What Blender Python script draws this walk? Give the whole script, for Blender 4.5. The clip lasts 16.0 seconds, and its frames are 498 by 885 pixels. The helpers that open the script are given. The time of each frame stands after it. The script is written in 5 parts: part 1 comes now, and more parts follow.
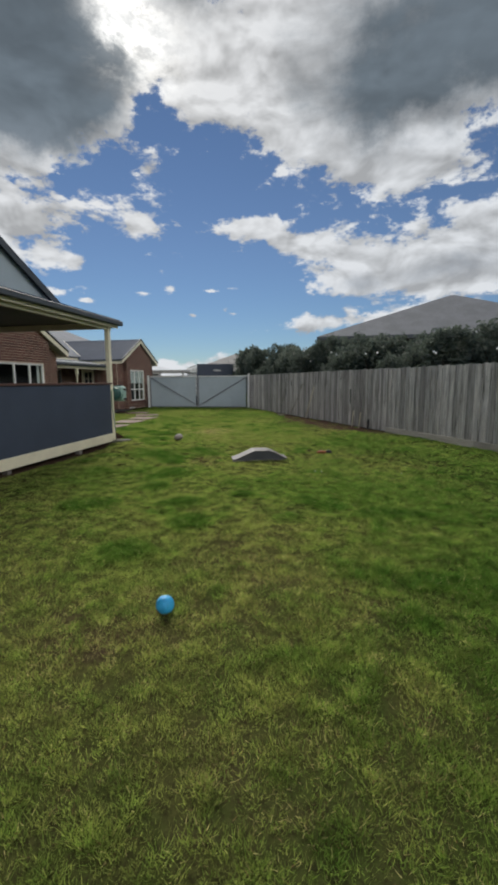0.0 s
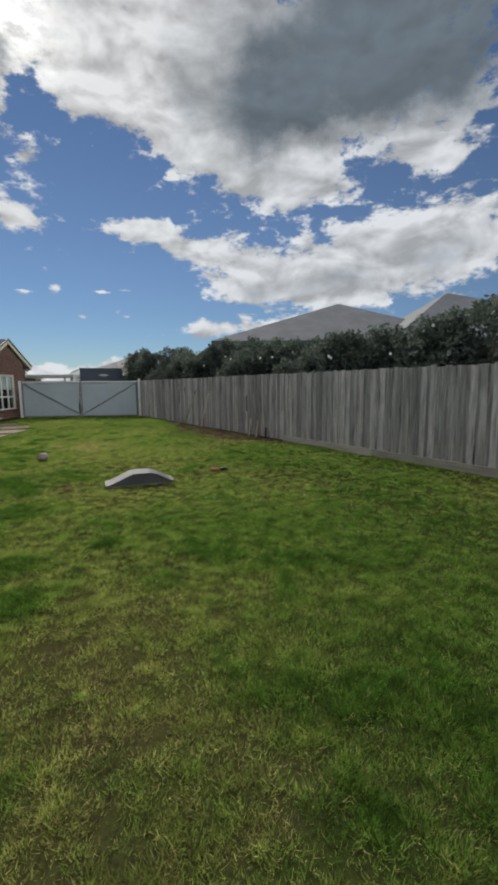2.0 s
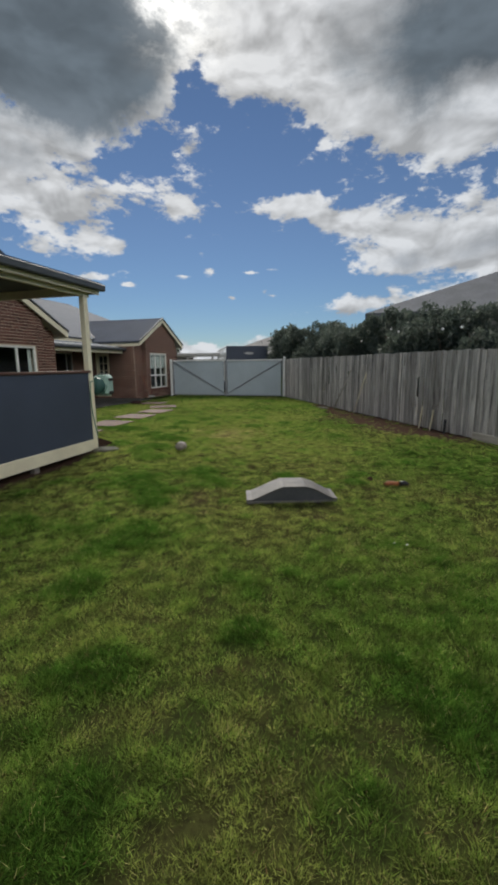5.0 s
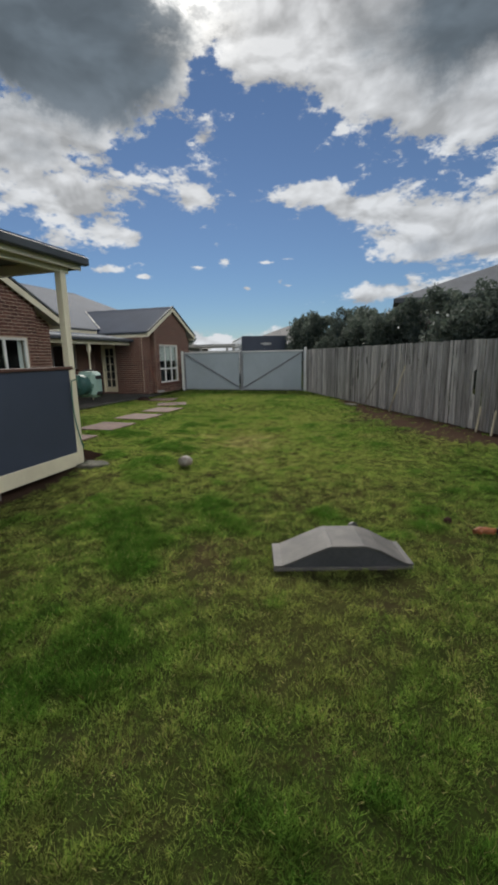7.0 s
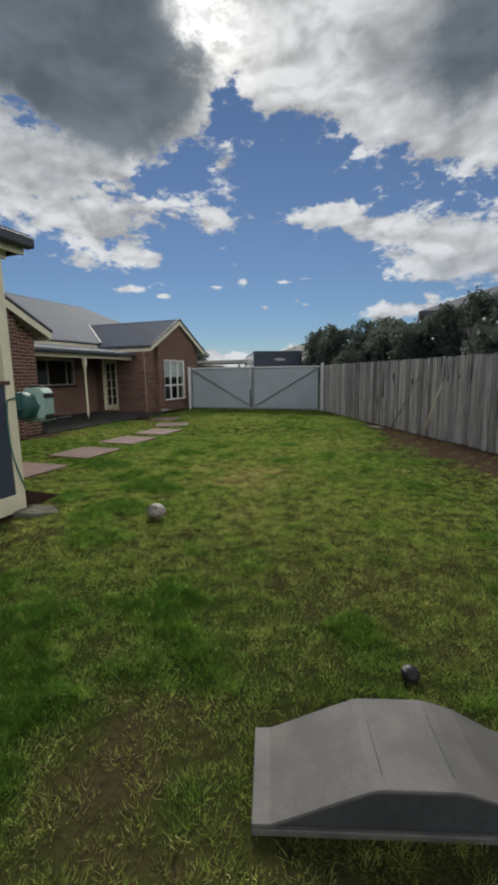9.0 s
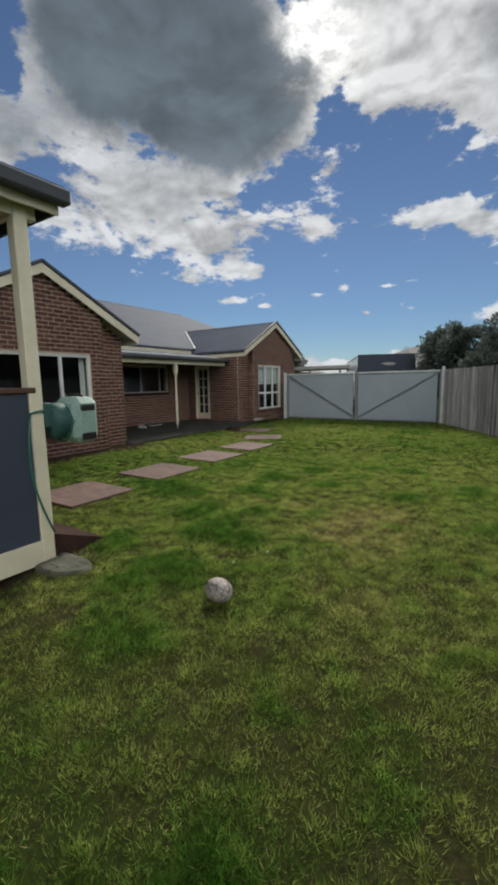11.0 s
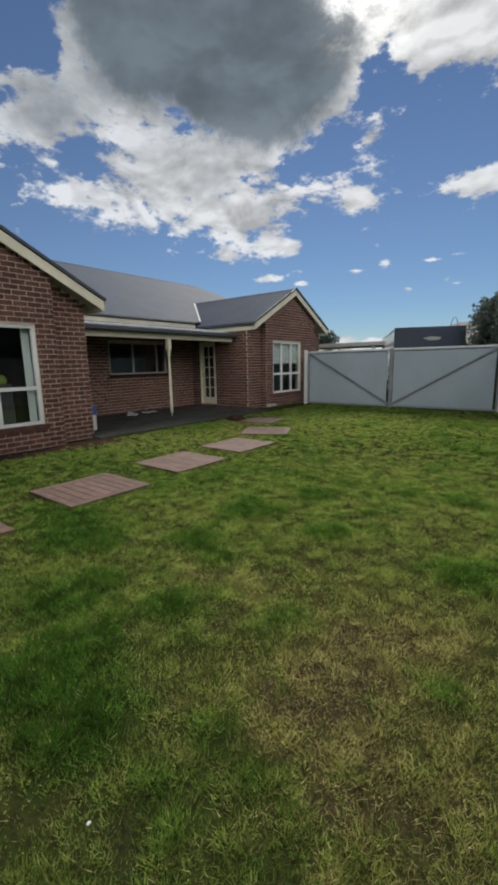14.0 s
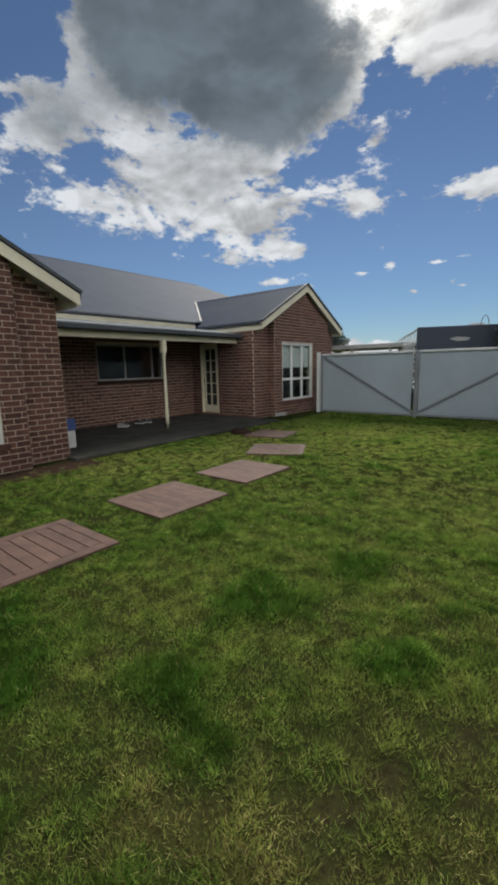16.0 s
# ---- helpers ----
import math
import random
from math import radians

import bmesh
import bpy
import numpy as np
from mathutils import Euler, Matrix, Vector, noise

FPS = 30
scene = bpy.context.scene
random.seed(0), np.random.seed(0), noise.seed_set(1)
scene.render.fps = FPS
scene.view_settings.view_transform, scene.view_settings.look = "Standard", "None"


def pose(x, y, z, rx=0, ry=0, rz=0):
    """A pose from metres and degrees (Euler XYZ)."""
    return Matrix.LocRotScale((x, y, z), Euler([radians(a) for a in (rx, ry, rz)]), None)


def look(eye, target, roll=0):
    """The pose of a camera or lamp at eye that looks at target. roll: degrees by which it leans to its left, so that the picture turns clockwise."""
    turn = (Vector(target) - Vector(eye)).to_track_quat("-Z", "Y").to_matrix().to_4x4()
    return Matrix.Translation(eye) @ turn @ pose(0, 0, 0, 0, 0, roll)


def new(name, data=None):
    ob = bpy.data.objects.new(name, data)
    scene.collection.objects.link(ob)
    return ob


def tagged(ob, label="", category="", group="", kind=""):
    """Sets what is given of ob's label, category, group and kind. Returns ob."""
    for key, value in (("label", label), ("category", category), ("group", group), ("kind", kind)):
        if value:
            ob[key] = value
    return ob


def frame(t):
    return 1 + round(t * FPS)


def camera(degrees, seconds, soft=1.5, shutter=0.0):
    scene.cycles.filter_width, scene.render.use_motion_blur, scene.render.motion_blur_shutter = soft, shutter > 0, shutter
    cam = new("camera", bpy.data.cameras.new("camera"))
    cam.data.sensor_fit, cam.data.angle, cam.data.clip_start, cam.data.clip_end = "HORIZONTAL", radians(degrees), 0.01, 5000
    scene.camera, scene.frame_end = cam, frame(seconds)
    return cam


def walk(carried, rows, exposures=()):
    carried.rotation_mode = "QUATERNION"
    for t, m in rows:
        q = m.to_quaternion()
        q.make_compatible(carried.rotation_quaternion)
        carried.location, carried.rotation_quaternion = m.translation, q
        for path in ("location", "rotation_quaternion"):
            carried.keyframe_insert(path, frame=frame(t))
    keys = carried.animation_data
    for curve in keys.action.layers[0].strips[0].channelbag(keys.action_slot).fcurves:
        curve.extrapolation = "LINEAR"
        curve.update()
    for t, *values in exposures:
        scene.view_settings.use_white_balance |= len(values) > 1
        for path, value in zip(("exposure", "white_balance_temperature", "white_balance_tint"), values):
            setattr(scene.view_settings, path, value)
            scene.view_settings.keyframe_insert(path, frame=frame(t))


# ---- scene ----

# ---- camera ----
cam = camera(61.9, 16.0, soft=3.5)
PATH = [
    (0, (4.351, 2.039, 1.446), (3.982, 3.983, 1.156), -0.4),
    (0.5, (4.315, 2.269, 1.42), (4.177, 4.243, 1.135), -0.4),
    (1, (4.385, 2.585, 1.413), (4.388, 4.564, 1.123), -0.5),
    (1.5, (4.505, 2.957, 1.426), (4.584, 4.936, 1.142), -0.4),
    (2, (4.464, 3.265, 1.481), (4.568, 5.244, 1.21), -0.6),
    (2.5, (4.446, 3.629, 1.461), (4.511, 5.613, 1.217), -0.7),
    (3, (4.417, 3.87, 1.502), (4.39, 5.858, 1.28), -0.7),
    (3.5, (4.276, 4.064, 1.514), (4.102, 6.043, 1.287), -0.6),
    (4, (4.24, 4.396, 1.489), (3.904, 6.351, 1.227), -0.4),
    (4.5, (4.105, 4.804, 1.514), (3.641, 6.724, 1.199), -0.4),
    (5, (3.91, 5.102, 1.513), (3.368, 6.992, 1.147), -0.5),
    (5.2, (3.851, 5.222, 1.488), (3.294, 7.105, 1.113), -0.6),
    (7.3, (3.321, 6.898, 1.541), (2.705, 8.757, 1.135), -1.0),
    (7.5, (3.297, 7.058, 1.51), (2.678, 8.918, 1.116), -0.9),
    (8, (3.249, 7.495, 1.488), (2.621, 9.357, 1.116), -0.8),
    (8.5, (3.154, 7.907, 1.504), (2.506, 9.768, 1.156), -0.8),
    (9, (3.061, 8.297, 1.48), (2.373, 10.146, 1.156), -0.8),
    (9.5, (2.884, 8.695, 1.453), (2.119, 10.517, 1.15), -0.8),
    (10, (2.652, 9.028, 1.485), (1.774, 10.801, 1.193), -0.8),
    (10.2, (2.565, 9.164, 1.469), (1.636, 10.912, 1.182), -0.8),
    (12.3, (2.073, 10.904, 1.43), (0.853, 12.459, 1.123), -1.2),
    (12.5, (2.032, 11.042, 1.413), (0.813, 12.596, 1.099), -1.1),
    (13, (1.939, 11.444, 1.387), (0.719, 12.992, 1.048), -1.1),
    (13.5, (1.79, 11.848, 1.412), (0.569, 13.392, 1.053), -1.1),
    (14, (1.617, 12.197, 1.402), (0.394, 13.736, 1.031), -1.1),
    (14.5, (1.421, 12.529, 1.444), (0.196, 14.064, 1.067), -1.2),
    (15, (1.165, 12.826, 1.455), (-0.066, 14.357, 1.081), -1.2),
    (15.5, (0.926, 13.069, 1.453), (-0.312, 14.596, 1.085), -1.3),
    (16, (0.664, 13.352, 1.44), (-0.58, 14.877, 1.083), -1.3),
]
walk(cam, [(t, look(eye, target, roll)) for t, eye, target, roll in PATH], exposures=[(0.0, 0.36), (2.5, 0.35), (4.0, 0.28), (5.0, 0.29), (8.0, 0.32), (9.5, 0.26), (10.2, 0.28), (12.3, 0.39), (14.5, 0.41), (16.0, 0.36)])

# ---- world: blue sky with broken cloud, the sun behind a cloud edge ----
SUN_AZ, SUN_EL = -25.5, 35.5     # degrees, clockwise from +y, and above the horizon


class Nodes:
    """A short hand for node trees."""

    def __init__(self, tree, fresh=True):
        self.tree = tree
        if fresh:
            tree.nodes.clear()

    def add(self, kind, **sets):
        n = self.tree.nodes.new(kind)
        for key, value in sets.items():
            setattr(n, key, value)
        return n

    def plug(self, socket, value):
        if isinstance(value, bpy.types.NodeSocket):
            self.tree.links.new(value, socket)
        elif value is not None:
            socket.default_value = value

    def math(self, op, a, b=None, c=None):
        n = self.add("ShaderNodeMath", operation=op)
        for k, v in enumerate((a, b, c)):
            self.plug(n.inputs[k], v)
        return n.outputs[0]

    def ramp(self, value, lo, hi, to_lo=0.0, to_hi=1.0, smooth=True):
        n = self.add("ShaderNodeMapRange", interpolation_type="SMOOTHSTEP" if smooth else "LINEAR")
        for k, v in enumerate((value, lo, hi, to_lo, to_hi)):
            self.plug(n.inputs[k], v)
        return n.outputs[0]

    def mix(self, fac, a, b, blend="MIX"):
        n = self.add("ShaderNodeMix", data_type="RGBA", blend_type=blend)
        self.plug(n.inputs[0], fac)
        self.plug(n.inputs[6], a)
        self.plug(n.inputs[7], b)
        return n.outputs[2]

    def noise(self, vector, scale, detail=4.0, rough=0.55, distortion=0.0):
        n = self.add("ShaderNodeTexNoise")
        self.plug(n.inputs["Vector"], vector)
        n.inputs["Scale"].default_value = scale
        n.inputs["Detail"].default_value = detail
        n.inputs["Roughness"].default_value = rough
        n.inputs["Distortion"].default_value = distortion
        return n.outputs[0]

    def coords(self, out="Object"):
        return self.add("ShaderNodeTexCoord").outputs[out]

    def scaled(self, vector, x, y, z):
        n = self.add("ShaderNodeMapping")
        self.plug(n.inputs[0], vector)
        n.inputs["Scale"].default_value = (x, y, z)
        return n.outputs[0]


# cloud masses: azimuth, elevation, half widths in degrees, weight
CLOUDS = [
    (-42, 33, 14, 7, 0.6), (-33.5, 30, 6, 5.5, 0.5), (-53, 27.5, 5, 2.5, 0.5),
    (-50, 19.6, 11, 3.4, 0.84), (-37, 17.4, 7, 3.0, 0.72), (-33, 14.6, 3.5, 1.0, 0.5), (-44, 23.5, 9, 1.8, 0.5), (-63, 26, 3.5, 3.0, 0.62), (-58.6, 31.7, 1.2, 2.0, 0.55), (-63.5, 32, 2.8, 3.2, -0.6),
    (-29, 21, 3.5, 1.5, 0.5), (-24.5, 18.8, 2.5, 1.2, 0.5), (-59, 20, 4, 2, 0.4), (-42, 14.0, 3, 0.6, 0.5), (-44, 11.9, 3, 0.5, 0.5), (-34, 11.2, 3, 0.4, 0.5),
    (12, 34, 14, 7, 0.6), (9, 27, 7, 4, 0.5), (-14, 33, 8, 3.6, 0.95), (-4, 28.5, 6, 3.4, 0.9), (6, 23.6, 6.5, 2.6, 0.85), (-20, 36, 6, 3, 0.7), (25, 25.5, 6, 2.4, 0.75), (16, 22.5, 3, 1.2, 0.45),
    (-25.0, 28.5, 2.2, 3.4, -0.26), (-21.5, 29.5, 1.8, 2.4, -0.22), (-22.3, 25, 2.2, 4.0, 0.43), (-25.5, 34.5, 2.4, 3.0, 0.6), (-24.5, 24.5, 2.0, 2.0, 0.4), (-26.2, 29.0, 1.6, 3.0, 0.4),
    (-6, 36.5, 7, 3.5, 0.55), (-1, 34, 4, 4, 0.4), (-31, 33.5, 3, 5, 0.4),
    (-11, 19.0, 4.5, 1.2, 0.8), (-4, 17.2, 5, 1.6, 0.8), (4, 13.5, 8, 3.2, 0.9), (16, 13.5, 9, 4.2, 0.9), (28, 17, 10, 4.5, 1.0), (15, 18.8, 1.6, 0.8, 0.5),
    (-2, 7.2, 5, 1.2, 0.7), (6, 8, 6, 1.3, 0.65), (-25, 1.8, 18, 1.6, 0.8), (-20, 11.5, 1.5, 0.5, 0.5), (-30, 11.8, 2.5, 0.4, 0.5), (-13, 9.5, 1.2, 0.4, 0.45),
    (-31, 10.2, 1.3, 0.3, 0.62), (-23.4, 10.8, 1.2, 0.28, 0.62), (-14.8, 11.8, 0.9, 0.25, 0.58), (-12.5, 12, 1.2, 0.3, 0.62), (-16.8, 8.5, 0.8, 0.25, 0.55), (-12.5, 9, 1.1, 0.3, 0.55),
    # unseen clouds overhead and behind, added as fill for walls and fence
    (-44, 49, 25, 9, 0.8), (12, 50, 30, 11, 0.9), (70, 25, 20, 12, 0.8), (120, 30, 24, 12, 0.8), (-110, 30, 20, 12, 0.7),
    (170, 35, 30, 14, 0.8), (-150, 24, 22, 10, 0.7), (60, 62, 40, 14, 0.6), (100, 14, 20, 6, 0.7), (-85, 14, 9, 5, 0.5),
]
# thick grey bellies in them: the same values
BELLIES = [
    (-43, 34, 15, 7.5, 1.4), (-34.5, 30.5, 7.5, 5.0, 1.2), (-51, 33, 9, 5, 0.5), (-44, 48, 22, 8, 0.9),
    (17, 36, 15, 7.0, 0.8), (7, 30.0, 8.5, 4.6, 0.78), (29, 33, 12, 5.6, 0.7), (-18, 38.5, 5, 2.2, 0.6), (-3.5, 32.5, 4, 2.6, 0.35),
    (3, 11.0, 5, 2.0, 0.62), (14, 12.6, 7, 2.2, 0.6), (27, 15, 7, 2.6, 0.6), (-41.5, 21.4, 3.2, 1.6, 0.42), (-62.5, 26, 4, 3, 0.5), (12, 50, 30, 10, 0.7), (120, 24, 20, 6, 0.5), (70, 19, 15, 6, 0.5),
]


def masses(g, az, el, rows, power):
    """The sum of soft ovals; with power 2 their middles are flat and their rims steeper."""
    total = None
    for a, e, sa, se, w in rows:
        u = g.math("MULTIPLY", g.math("SUBTRACT", az, a), 1 / sa)
        v = g.math("MULTIPLY", g.math("SUBTRACT", el, e), 1 / se)
        d = g.math("ADD", g.math("MULTIPLY", u, u), g.math("MULTIPLY", v, v))
        d = g.math("MULTIPLY", d, d) if power == 2 else d
        one = g.math("MULTIPLY", g.math("EXPONENT", g.math("MULTIPLY", d, -1.0)), w)
        total = one if total is None else g.math("ADD", total, one)
    return total


def build_world():
    world = bpy.data.worlds.new("sky")
    scene.world = world
    world.use_nodes = True
    g = Nodes(world.node_tree)
    out, back = g.add("ShaderNodeOutputWorld"), g.add("ShaderNodeBackground")
    sky = g.add("ShaderNodeTexSky", sky_type="NISHITA", sun_disc=False)
    sky.sun_elevation, sky.sun_rotation = radians(SUN_EL), radians(SUN_AZ)
    sky.air_density, sky.dust_density, sky.ozone_density = 1.0, 0.0, 3.0
    way = g.coords("Generated")
    xyz = g.add("ShaderNodeSeparateXYZ")
    g.plug(xyz.inputs[0], way)
    x, y, z = xyz.outputs
    deg = 180 / math.pi
    # a little warping of the cloud masses keeps their outlines irregular
    warp = g.noise(way, 3.0, 3)
    warp2 = g.noise(g.scaled(way, 1.3, -1.1, 1.7), 4.0, 3)
    az = g.math("ADD", g.math("MULTIPLY", g.math("ARCTAN2", x, y), deg), g.math("MULTIPLY_ADD", warp, 5.0, -2.5))
    el = g.math("ADD", g.math("MULTIPLY", g.math("ARCSINE", z), deg), g.math("MULTIPLY_ADD", warp2, 3.0, -1.5))
    total = masses(g, az, el, CLOUDS, 1)
    swirl, swirl2 = g.noise(way, 5.5, 5, 0.6), g.noise(g.scaled(way, -1.2, 1.4, 1.1), 5.5, 5, 0.6)
    belly = masses(g, g.math("ADD", az, g.math("MULTIPLY_ADD", swirl, 13.0, -6.5)), g.math("ADD", el, g.math("MULTIPLY_ADD", swirl2, 9.0, -4.5)), BELLIES, 1)
    stretched = g.scaled(way, 1.0, 1.0, 1.9)
    big = g.noise(stretched, 7.0, 9, 0.62, 0.3)
    fine = g.noise(stretched, 24.0, 7, 0.66)
    field = g.math("ADD", g.math("ADD", total, g.math("MULTIPLY", belly, 0.45)), g.math("MULTIPLY_ADD", big, 1.9, -0.95))
    field = g.math("ADD", field, g.math("MULTIPLY_ADD", fine, 1.5, -0.75))
    cover = g.ramp(field, 0.34, 0.66)
    heavy = g.ramp(g.math("ADD", belly, g.math("ADD", g.math("MULTIPLY_ADD", big, 0.9, -0.45), g.math("MULTIPLY_ADD", fine, 0.25, -0.125))), 0.12, 1.0)
    # near the sun thin cloud glows, thick cloud stays grey
    aim = g.add("ShaderNodeVectorMath", operation="DOT_PRODUCT")
    g.plug(aim.inputs[0], way)
    a, e = radians(SUN_AZ), radians(SUN_EL)
    aim.inputs[1].default_value = (math.sin(a) * math.cos(e), math.cos(a) * math.cos(e), math.sin(e))
    near = g.math("POWER", g.math("MAXIMUM", aim.outputs["Value"], 0.0), 14.0)
    halo = g.math("POWER", g.math("MAXIMUM", aim.outputs["Value"], 0.0), 330.0)
    thick = g.math("MULTIPLY", heavy, g.math("SUBTRACT", 1.0, g.math("MULTIPLY", g.math("POWER", g.math("MAXIMUM", aim.outputs["Value"], 0.0), 700.0), g.ramp(big, 0.40, 0.60, 0.95, 0.1))))
    high = g.ramp(z, 0.25, 0.5)
    grey = g.mix(high, (0.225, 0.25, 0.285, 1), (0.098, 0.122, 0.145, 1))
    lit = g.ramp(aim.outputs["Value"], 0.5, -0.6)
    white = g.mix(near, (0.49, 0.51, 0.535, 1), (0.53, 0.535, 0.54, 1))
    # cloud away from the sun, lit from the front and brightened unseen as fill
    white = g.mix(lit, white, (3.4, 3.3, 3.15, 1))
    grey = g.mix(lit, grey, (2.2, 2.22, 2.25, 1))
    # billows: the side turned up to the sun is lighter than its underside
    moved = g.add("ShaderNodeVectorMath", operation="ADD")
    g.plug(moved.inputs[0], stretched)
    moved.inputs[1].default_value = (-0.006, 0.012, 0.03)
    above = g.noise(moved.outputs[0], 7.0, 4, 0.5, 0.3)
    soft = g.noise(stretched, 7.0, 4, 0.5, 0.3)
    puff = g.ramp(g.math("SUBTRACT", soft, above), -0.11, 0.085, 0.60, 1.16, False)
    puff = g.math("ADD", puff, g.math("MULTIPLY", g.math("SUBTRACT", 1.0, puff), g.math("MULTIPLY", thick, 0.6)))
    grey = g.mix(1.0, grey, g.ramp(g.noise(stretched, 4.0, 4), 0.3, 0.7, 0.82, 1.25), "MULTIPLY")
    cloud = g.mix(thick, white, grey)
    cloud = g.mix(1.0, cloud, puff, "MULTIPLY")
    blue = g.mix(1.0, sky.outputs[0], g.mix(g.ramp(z, 0.02, 0.34), (0.034, 0.040, 0.047, 1), (0.043, 0.0445, 0.0485, 1)), "MULTIPLY")
    both = g.mix(cover, blue, cloud)
    glow = g.mix(g.math("MULTIPLY", g.math("MULTIPLY", halo, g.math("MULTIPLY", cover, g.ramp(fine, 0.38, 0.6, 0.35, 1.0))), g.math("SUBTRACT", 1.0, thick)), (0, 0, 0, 1), (1.1, 1.07, 1.0, 1))
    total_colour = g.mix(1.0, both, glow, "ADD")
    g.plug(back.inputs[0], total_colour)
    back.inputs[1].default_value = 1.0
    g.plug(out.inputs[0], back.outputs[0])


build_world()
sun = new("sun", bpy.data.lights.new("sun", "SUN"))
sun.data.energy, sun.data.angle, sun.data.color = 3.2, radians(26), (1.0, 0.95, 0.86)
a, e = radians(SUN_AZ), radians(SUN_EL)
sun.matrix_world = look((0, 0, 30), (-30 * math.sin(a) * math.cos(e), -30 * math.cos(a) * math.cos(e), 30 - 30 * math.sin(e)))

# ---- materials ----


def material(name, colour, dark=None, rough=0.7, metal=0.0, scale=6.0, fine=60.0, bump=0.15, spec=0.5, stretch=(1, 1, 1), vary=0.0, streak=0.0, grain=0.45):
    """A surface with stains at one scale and grain at another. vary: how far single pieces differ."""
    m = bpy.data.materials.new(name)
    m.use_nodes = True
    g = Nodes(m.node_tree)
    out, bsdf = g.add("ShaderNodeOutputMaterial"), g.add("ShaderNodeBsdfPrincipled")
    at = g.scaled(g.coords(), *stretch)
    if vary:
        info = g.add("ShaderNodeObjectInfo")
        shift = g.add("ShaderNodeVectorMath", operation="ADD")
        g.plug(shift.inputs[0], at)
        g.plug(shift.inputs[1], g.math("MULTIPLY", info.outputs["Random"], 37.0))
        at = shift.outputs[0]
    dark = dark or tuple(c * 0.72 for c in colour)
    big, small = g.noise(at, scale, 5, 0.6), g.noise(at, fine, 4, 0.6)
    tone = g.mix(g.ramp(big, 0.32, 0.68), (*colour, 1), (*dark, 1))
    tone = g.mix(g.math("MULTIPLY", g.ramp(small, 0.45, 0.75), grain), tone, tuple(c * 0.6 for c in dark) + (1,))
    if streak:
        # dark weathered runs along the grain
        run = g.ramp(g.noise(g.scaled(at, 1.6, 1.6, 1.2), 1.1, 3, 0.6), 0.60, 0.72)
        tone = g.mix(g.math("MULTIPLY", run, streak), tone, (0.035, 0.032, 0.03, 1))
    if vary:
        hsv = g.add("ShaderNodeHueSaturation")
        g.plug(hsv.inputs["Value"], g.math("MULTIPLY_ADD", info.outputs["Random"], 2 * vary, 1 - vary))
        g.plug(hsv.inputs["Color"], tone)
        tone = hsv.outputs[0]
    g.plug(bsdf.inputs["Base Color"], tone)
    g.plug(bsdf.inputs["Roughness"], g.math("MULTIPLY_ADD", small, 0.25, rough - 0.12))
    bsdf.inputs["Metallic"].default_value = metal
    bsdf.inputs["Specular IOR Level"].default_value = spec
    if bump:
        b = g.add("ShaderNodeBump")
        b.inputs["Strength"].default_value, b.inputs["Distance"].default_value = bump, 0.004
        g.plug(b.inputs["Height"], g.math("ADD", small, big))
        g.plug(bsdf.inputs["Normal"], b.outputs[0])
    g.plug(out.inputs[0], bsdf.outputs[0])
    return m


def island_material(name, first, second, third, rough=0.85, translucent=0.0):
    """Many small joined pieces, each of its own tone."""
    m = bpy.data.materials.new(name)
    m.use_nodes = True
    g = Nodes(m.node_tree)
    out, bsdf = g.add("ShaderNodeOutputMaterial"), g.add("ShaderNodeBsdfPrincipled")
    rnd = g.add("ShaderNodeNewGeometry").outputs["Random Per Island"]
    tone = g.mix(g.ramp(rnd, 0.0, 0.55), (*first, 1), (*second, 1))
    tone = g.mix(g.ramp(rnd, 0.6, 1.0), tone, (*third, 1))
    grain = g.noise(g.coords(), 45.0, 4)
    tone = g.mix(g.math("MULTIPLY", grain, 0.4), tone, tuple(c * 0.5 for c in first) + (1,))
    g.plug(bsdf.inputs["Base Color"], tone)
    bsdf.inputs["Roughness"].default_value = rough
    shade = bsdf.outputs[0]
    if translucent:
        tr, mx = g.add("ShaderNodeBsdfTranslucent"), g.add("ShaderNodeMixShader")
        g.plug(tr.inputs[0], tone)
        mx.inputs[0].default_value = translucent
        g.plug(mx.inputs[1], shade)
        g.plug(mx.inputs[2], tr.outputs[0])
        shade = mx.outputs[0]
    g.plug(out.inputs[0], shade)
    return m


def ribbed_metal(name, colour, axis, pitch, rough=0.8):
    """Coated sheet steel with small ribs; axis: along which the ribs repeat."""
    m = material(name, colour, tuple(c * 0.85 for c in colour), rough, 0.0, 1.2, 25.0, 0.0, spec=0.15)
    g = m.node_tree
    n = Nodes(g, False)
    bsdf = next(k for k in g.nodes if k.type == "BSDF_PRINCIPLED")
    sep = n.add("ShaderNodeSeparateXYZ")
    n.plug(sep.inputs[0], n.coords())
    wave = n.math("SINE", n.math("MULTIPLY", sep.outputs["XYZ".index(axis)], 2 * math.pi / pitch))
    b = n.add("ShaderNodeBump")
    b.inputs["Strength"].default_value, b.inputs["Distance"].default_value = 0.3, 0.006
    n.plug(b.inputs["Height"], n.math("POWER", n.math("MULTIPLY_ADD", wave, 0.5, 0.5), 3.0))
    n.plug(bsdf.inputs["Normal"], b.outputs[0])
    return m


